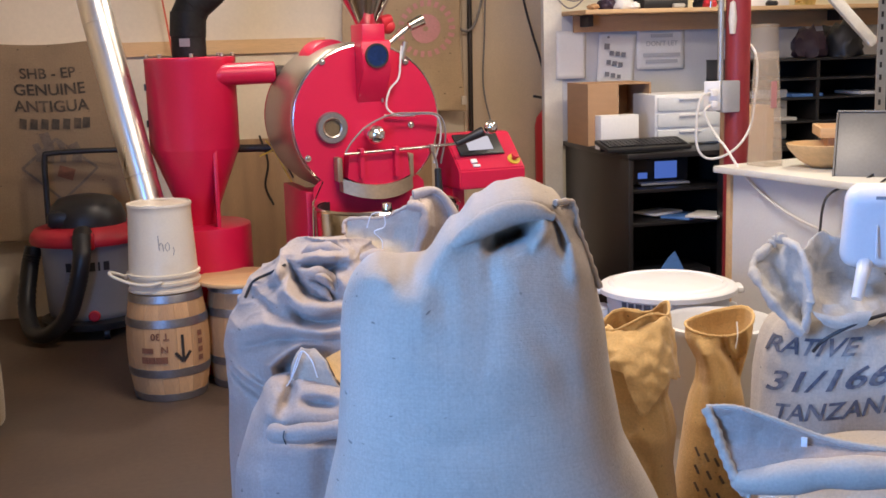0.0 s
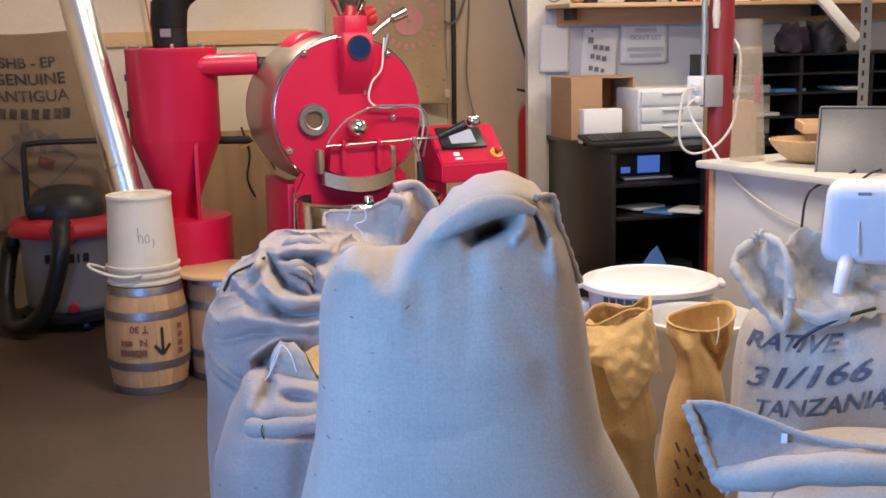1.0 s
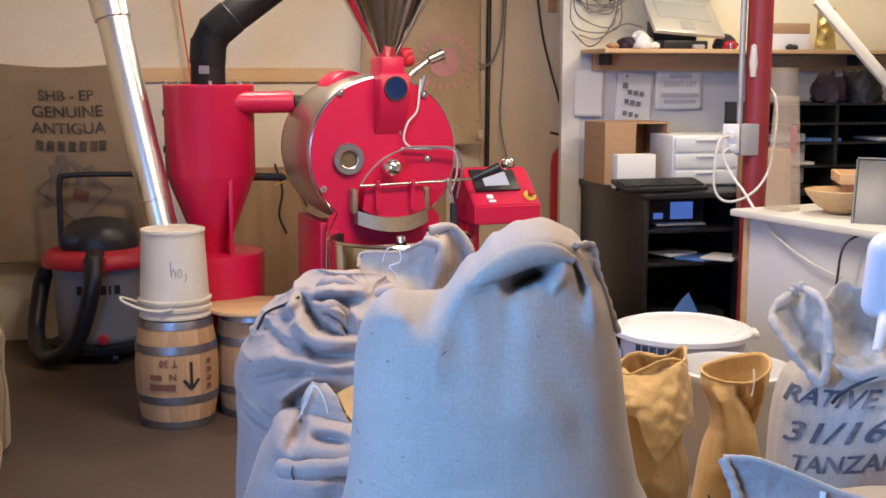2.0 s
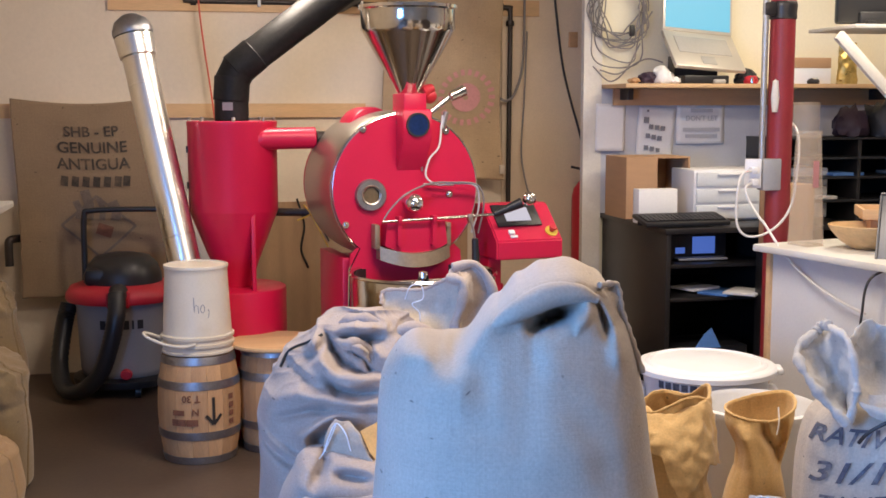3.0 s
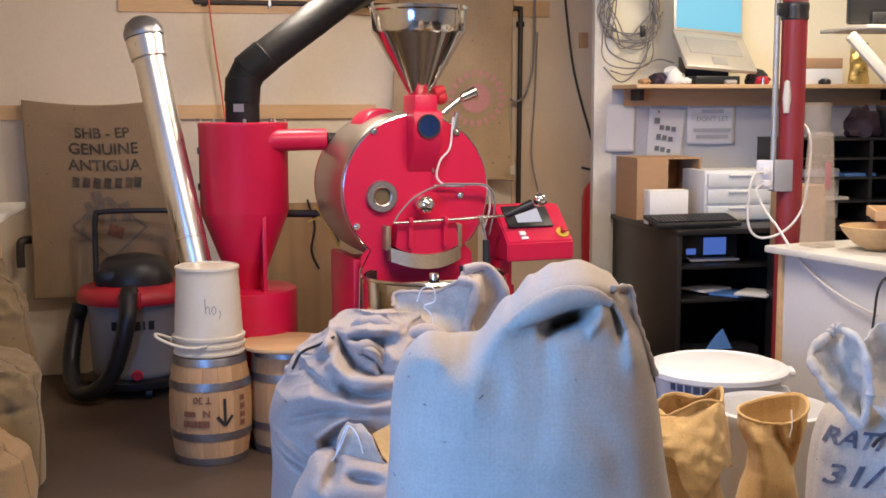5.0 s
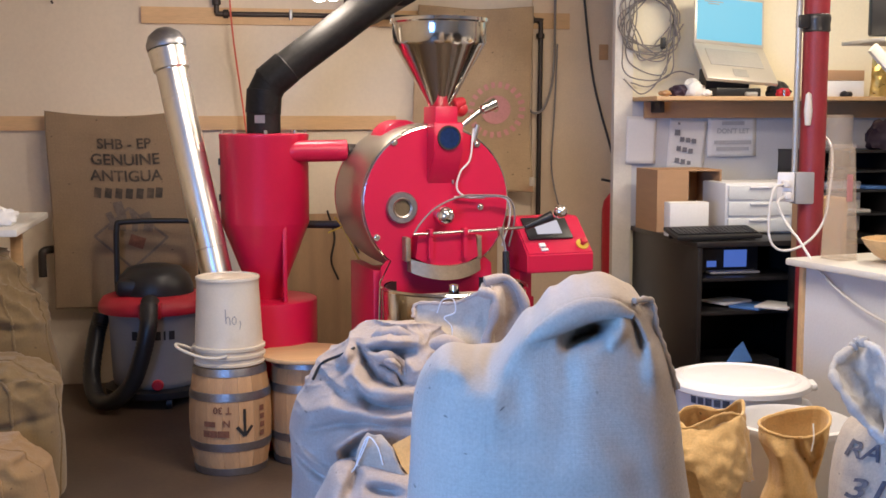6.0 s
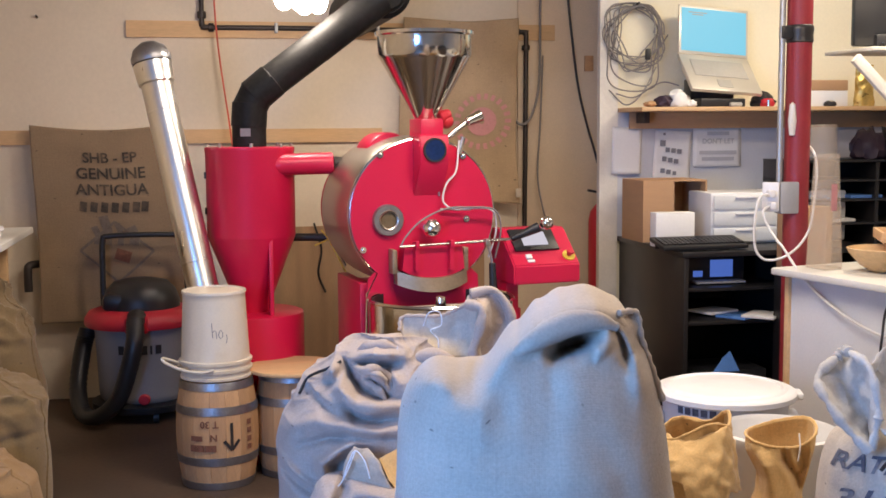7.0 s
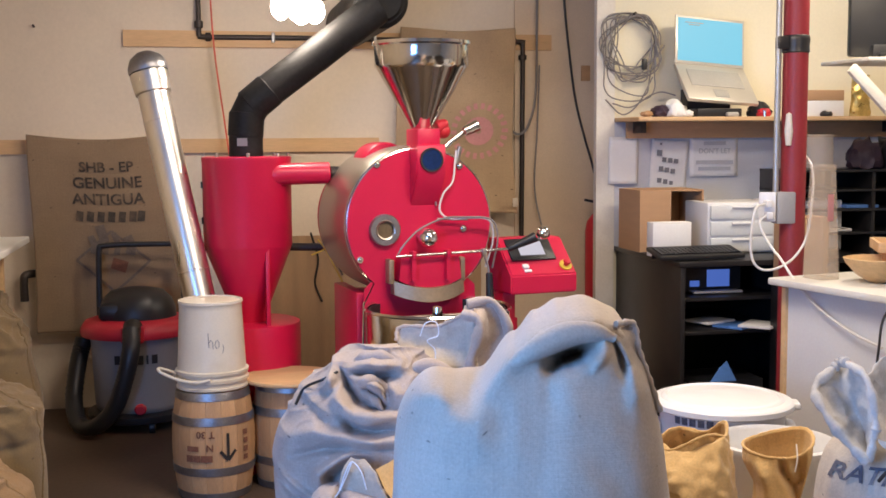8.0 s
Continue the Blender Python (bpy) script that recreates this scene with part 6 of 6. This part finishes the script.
single("power_cord", tube([(2.345, 4.48, 1.195), (2.29, 4.46, 1.18), (2.265, 4.45, 1.10), (2.265, 4.45, .98), (2.30, 4.44, .925), (2.37, 4.43, .925), (2.45, 4.43, .97), (2.51, 4.44, 1.05), (2.54, 4.46, 1.16), (2.565, 4.49, 1.28), (2.575, 4.53, 1.36), (2.565, 4.60, 1.41), (2.53, 4.62, 1.42)], .0055, 8), CABLE, "white power cord looping from the outlet", "power cord")
single("power_cord", tube([(2.345, 4.48, 1.145), (2.305, 4.46, 1.12), (2.32, 4.44, 1.06), (2.335, 4.38, 1.0), (2.341, 4.349, 0.979), (2.370, 4.219, 0.858), (2.399, 4.090, 0.783), (2.432, 3.939, 0.727), (2.464, 3.797, 0.695)], .0055, 8), CABLE, "white power cord running down past the counter", "power cord")

# white counter
ct = thing("counter", 2.345, 4.27, 0, 12.6, "white counter with a worn panelled side", "counter")
part("worktop", box((.62, -.62, .885), (1.32, 1.42, .03), .008), COUNTER, ct)
part("side_panel", box((.06, -.62, .435), (.03, 1.36, .87), .002), PANELWHITE, ct)
part("end_board", box((.055, .07, .435), (.05, .025, .87), .002), PINE, ct, "bare wood end board")
part("back_panel", box((.65, .06, .435), (1.14, .03, .87), .002), PANELWHITE, ct)
part("side_panel", box((1.24, -.62, .435), (.03, 1.3, .87), .002), PANELWHITE, ct)
ac = thing("acrylic_bin", 2.47, 4.25, .901, 12, "tall clear acrylic bin on the counter", "bin")
for x0, x1, y0, y1 in ((-.052, .052, -.07, -.064), (-.052, .052, .064, .07), (-.052, -.046, -.064, .064), (.046, .052, -.064, .064)):
    bm = box(((x0 + x1) / 2, (y0 + y1) / 2, .21), (x1 - x0, y1 - y0, .42))
    for v in bm.verts:
        v.co.x *= 1 - .34 * v.co.z / .42
        v.co.y *= 1 - .30 * v.co.z / .42
    part("panel", bm, ACRYLIC, ac)
part("base", box((0, 0, .004), (.10, .13, .008), .001), ACRYLIC, ac)
ac.scale = (.84, .84, 1.08)
part("lid", box((0, 0, .424), (.078, .106, .012), .003), ACRYLIC, ac, "frosted lid")
part("label", box((-.004, -.062, .27), (.034, .003, .10)), PINKBOX, ac, "faded pink label")
wb2 = single("wooden_bowl", lathe([(0, .0), (.05, 0), (.10, .03), (.14, .075), (.15, .095), (.143, .097), (.13, .075), (.09, .035), (0, .015)], 40), WOODBOWL, "turned wooden bowl on the counter", "bowl", m=pose(2.64, 4.08, .9015, 0, 0, 0))
gb = thing("metal_tray", 2.68, 3.74, 1.0, -38, "dark grey metal lid leaning on the counter", "lid")
for nm, c, s in (("panel", (0, 0, 0), (.352, .292, .010)), ("rim", (0, -.148, .003), (.36, .008, .022)), ("rim", (0, .148, .003), (.36, .008, .022)), ("rim", (-.178, 0, .003), (.008, .288, .022)), ("rim", (.178, 0, .003), (.008, .288, .022))):
    lid_bm = box(c, s, .003)
    lid_bm.transform(pose(0, 0, 0, 62, 0, 0))
    part(nm, lid_bm, LIDGREY, gb)
wf = thing("wooden_tray", 2.83, 4.10, 1.02, -25, "shallow wooden tray lying on a crate", "tray")
for c, s in (((0, 0, .005), (.36, .26, .01)), ((0, -.13, .02), (.36, .012, .04)), ((0, .13, .02), (.36, .012, .04)), ((-.18, 0, .02), (.012, .26, .04)), ((.18, 0, .02), (.012, .26, .04))):
    part("board", box(c, s, .002), PINE, wf)
single("crate", box((0, 0, .059), (.30, .2, .118), .006), CARD, "plain brown crate under the tray", "crate", m=pose(2.84, 4.12, .901, 0, 0, -25))
single("cable", tube([(2.86, 3.9, .93), (2.66, 3.75, .915), (2.56, 3.70, .89), (2.43, 3.72, .84), (2.40, 3.72, .70), (2.39, 3.72, .55)], .005, 6), BLACKCABLE, "black cable hanging over the counter edge", "cable")
single("cable", tube([(2.80, 3.75, .91), (2.60, 3.6, .912), (2.50, 3.55, .87), (2.46, 3.56, .78)], .004, 6), BLACKCABLE, "thin black cable over the counter edge", "cable")
for x, y in ((2.66, 3.86), (2.72, 3.93)):
    single("coffee_bean", ball((0, 0, .004), .006, 10, squash=.7), BLACK, "stray dark bean on the counter", "bean", m=Matrix.Translation((x, y, .901)))

# metal rack with shelves at the side
rk = thing("metal_rack", 2.90, 4.10, 0, 0, "galvanised slotted metal rack", "rack")
up = box((0, -.0, 1.4), (.045, .006, 2.8), 0)
box((.021, .02, 1.4), (.004, .04, 2.8), 0, up)
part("upright", up, GALV, rk)
for k in range(26):
    part("slot", box((-.006, -.0042, .95 + k * .05), (.010, .002, .022)), BLACK, rk)
for z in (1.835,):
    part("shelf", box((.66, 1.0, z), (1.0, .42, .018), .003), WHITETRIM, rk, "white painted shelf board")
part("upright", box((1.15, .9, 1.4), (.045, .045, 2.8), .002), GALV, rk)
part("brace", box((0, 0, 0), (.60, .03, .05), .003, m=None), WHITETRIM, rk, "white diagonal brace").matrix_local = pose(.295, .80, 1.585, 0, 44, 0)
mo = thing("monitor", 3.22, 5.05, 1.8445, -12, "black computer monitor seen at its edge", "monitor")
part("panel", box((.06, .04, .215), (.40, .05, .40), .012), BLACKPLASTIC, mo)
part("stand", box((.06, .06, .035), (.20, .15, .07), .01), BLACKPLASTIC, mo)
single("stapler", box((0, 0, .012), (.05, .03, .024), .006), BLACKPLASTIC, "small black stapler on the shelf edge", "stapler", m=Matrix.Translation((3.20, 4.99, 1.8445)))
# dark organiser behind the counter
og = thing("organiser", 2.98, 5.30, 0, 0, "black plastic organiser shelves with clutter", "organiser")
for x in (0, .42, .84, 1.26):
    part("side", box((x, .25, .65), (.02, .40, 1.30), .002), LAMINATE, og)
for z in (.86, .98, 1.10, 1.20, 1.30):
    part("tray", box((.63, .25, z), (1.28, .42, .012), .002), BLACKPLASTIC if z < 1.3 else LAMINATE, og)
part("back", box((.63, .45, .65), (1.28, .012, 1.3), .002), LAMINATE, og)
for x, z, m_ in ((.15, .99, PAPER), (.30, 1.11, BLUEPAPER), (.55, .87, PAPER), (.7, 1.11, PAPER)):
    single("folder", box((0, 0, .008), (.18, .24, .016), .002), m_, "flat folder in the black organiser", "folder", m=Matrix.Translation((2.98 + x + .08, 5.5, z - .003)))
jr = single("glass_jar", lathe([(0, 0), (.07, 0), (.075, .01), (.075, .17), (.07, .18), (.068, .175), (.07, .015), (0, .01)], 32), ACRYLIC, "clear jar on the organiser", "jar", m=Matrix.Translation((3.16, 5.48, 1.3065)))
lump("wrapped_bag", 3.42, 5.48, 1.3065, .09, PURPLE, "dark purple bag on the organiser", "bag", 1.2, 12.0)
lump("wrapped_bag", 3.62, 5.48, 1.3065, .10, BLACKPLASTIC, "dark bag on the organiser", "bag", 1.3, 14.0)
single("carton", box((0, 0, .15), (.2, .16, .30), .004), CARD, "brown carton behind the counter bin", "carton", m=pose(2.80, 5.0, .80, 0, 0, 0))
single("stool", box((0, 0, .4), (.24, .24, .80), .006), LAMINATE, "black pedestal cupboard under a carton", "cupboard", m=Matrix.Translation((2.80 + .02, 4.98, 0)))

# side bench with papers
bench = thing("side_bench", -1.03, 5.3, 0, 0, "white topped side bench beside the sacks", "bench")
part("top", box((0, 0, 1.015), (.48, .9, .03), .006), COUNTER, bench)
for x in (-.2, .1):
    for y in (-.4, .4):
        part("leg", box((x, y, .5), (.05, .05, 1.0), .004), PINE, bench)
lump("paper_wad", -.88, 5.05, 1.031, .06, PAPER, "crumpled white paper on the bench", "paper", .7, 21.0)
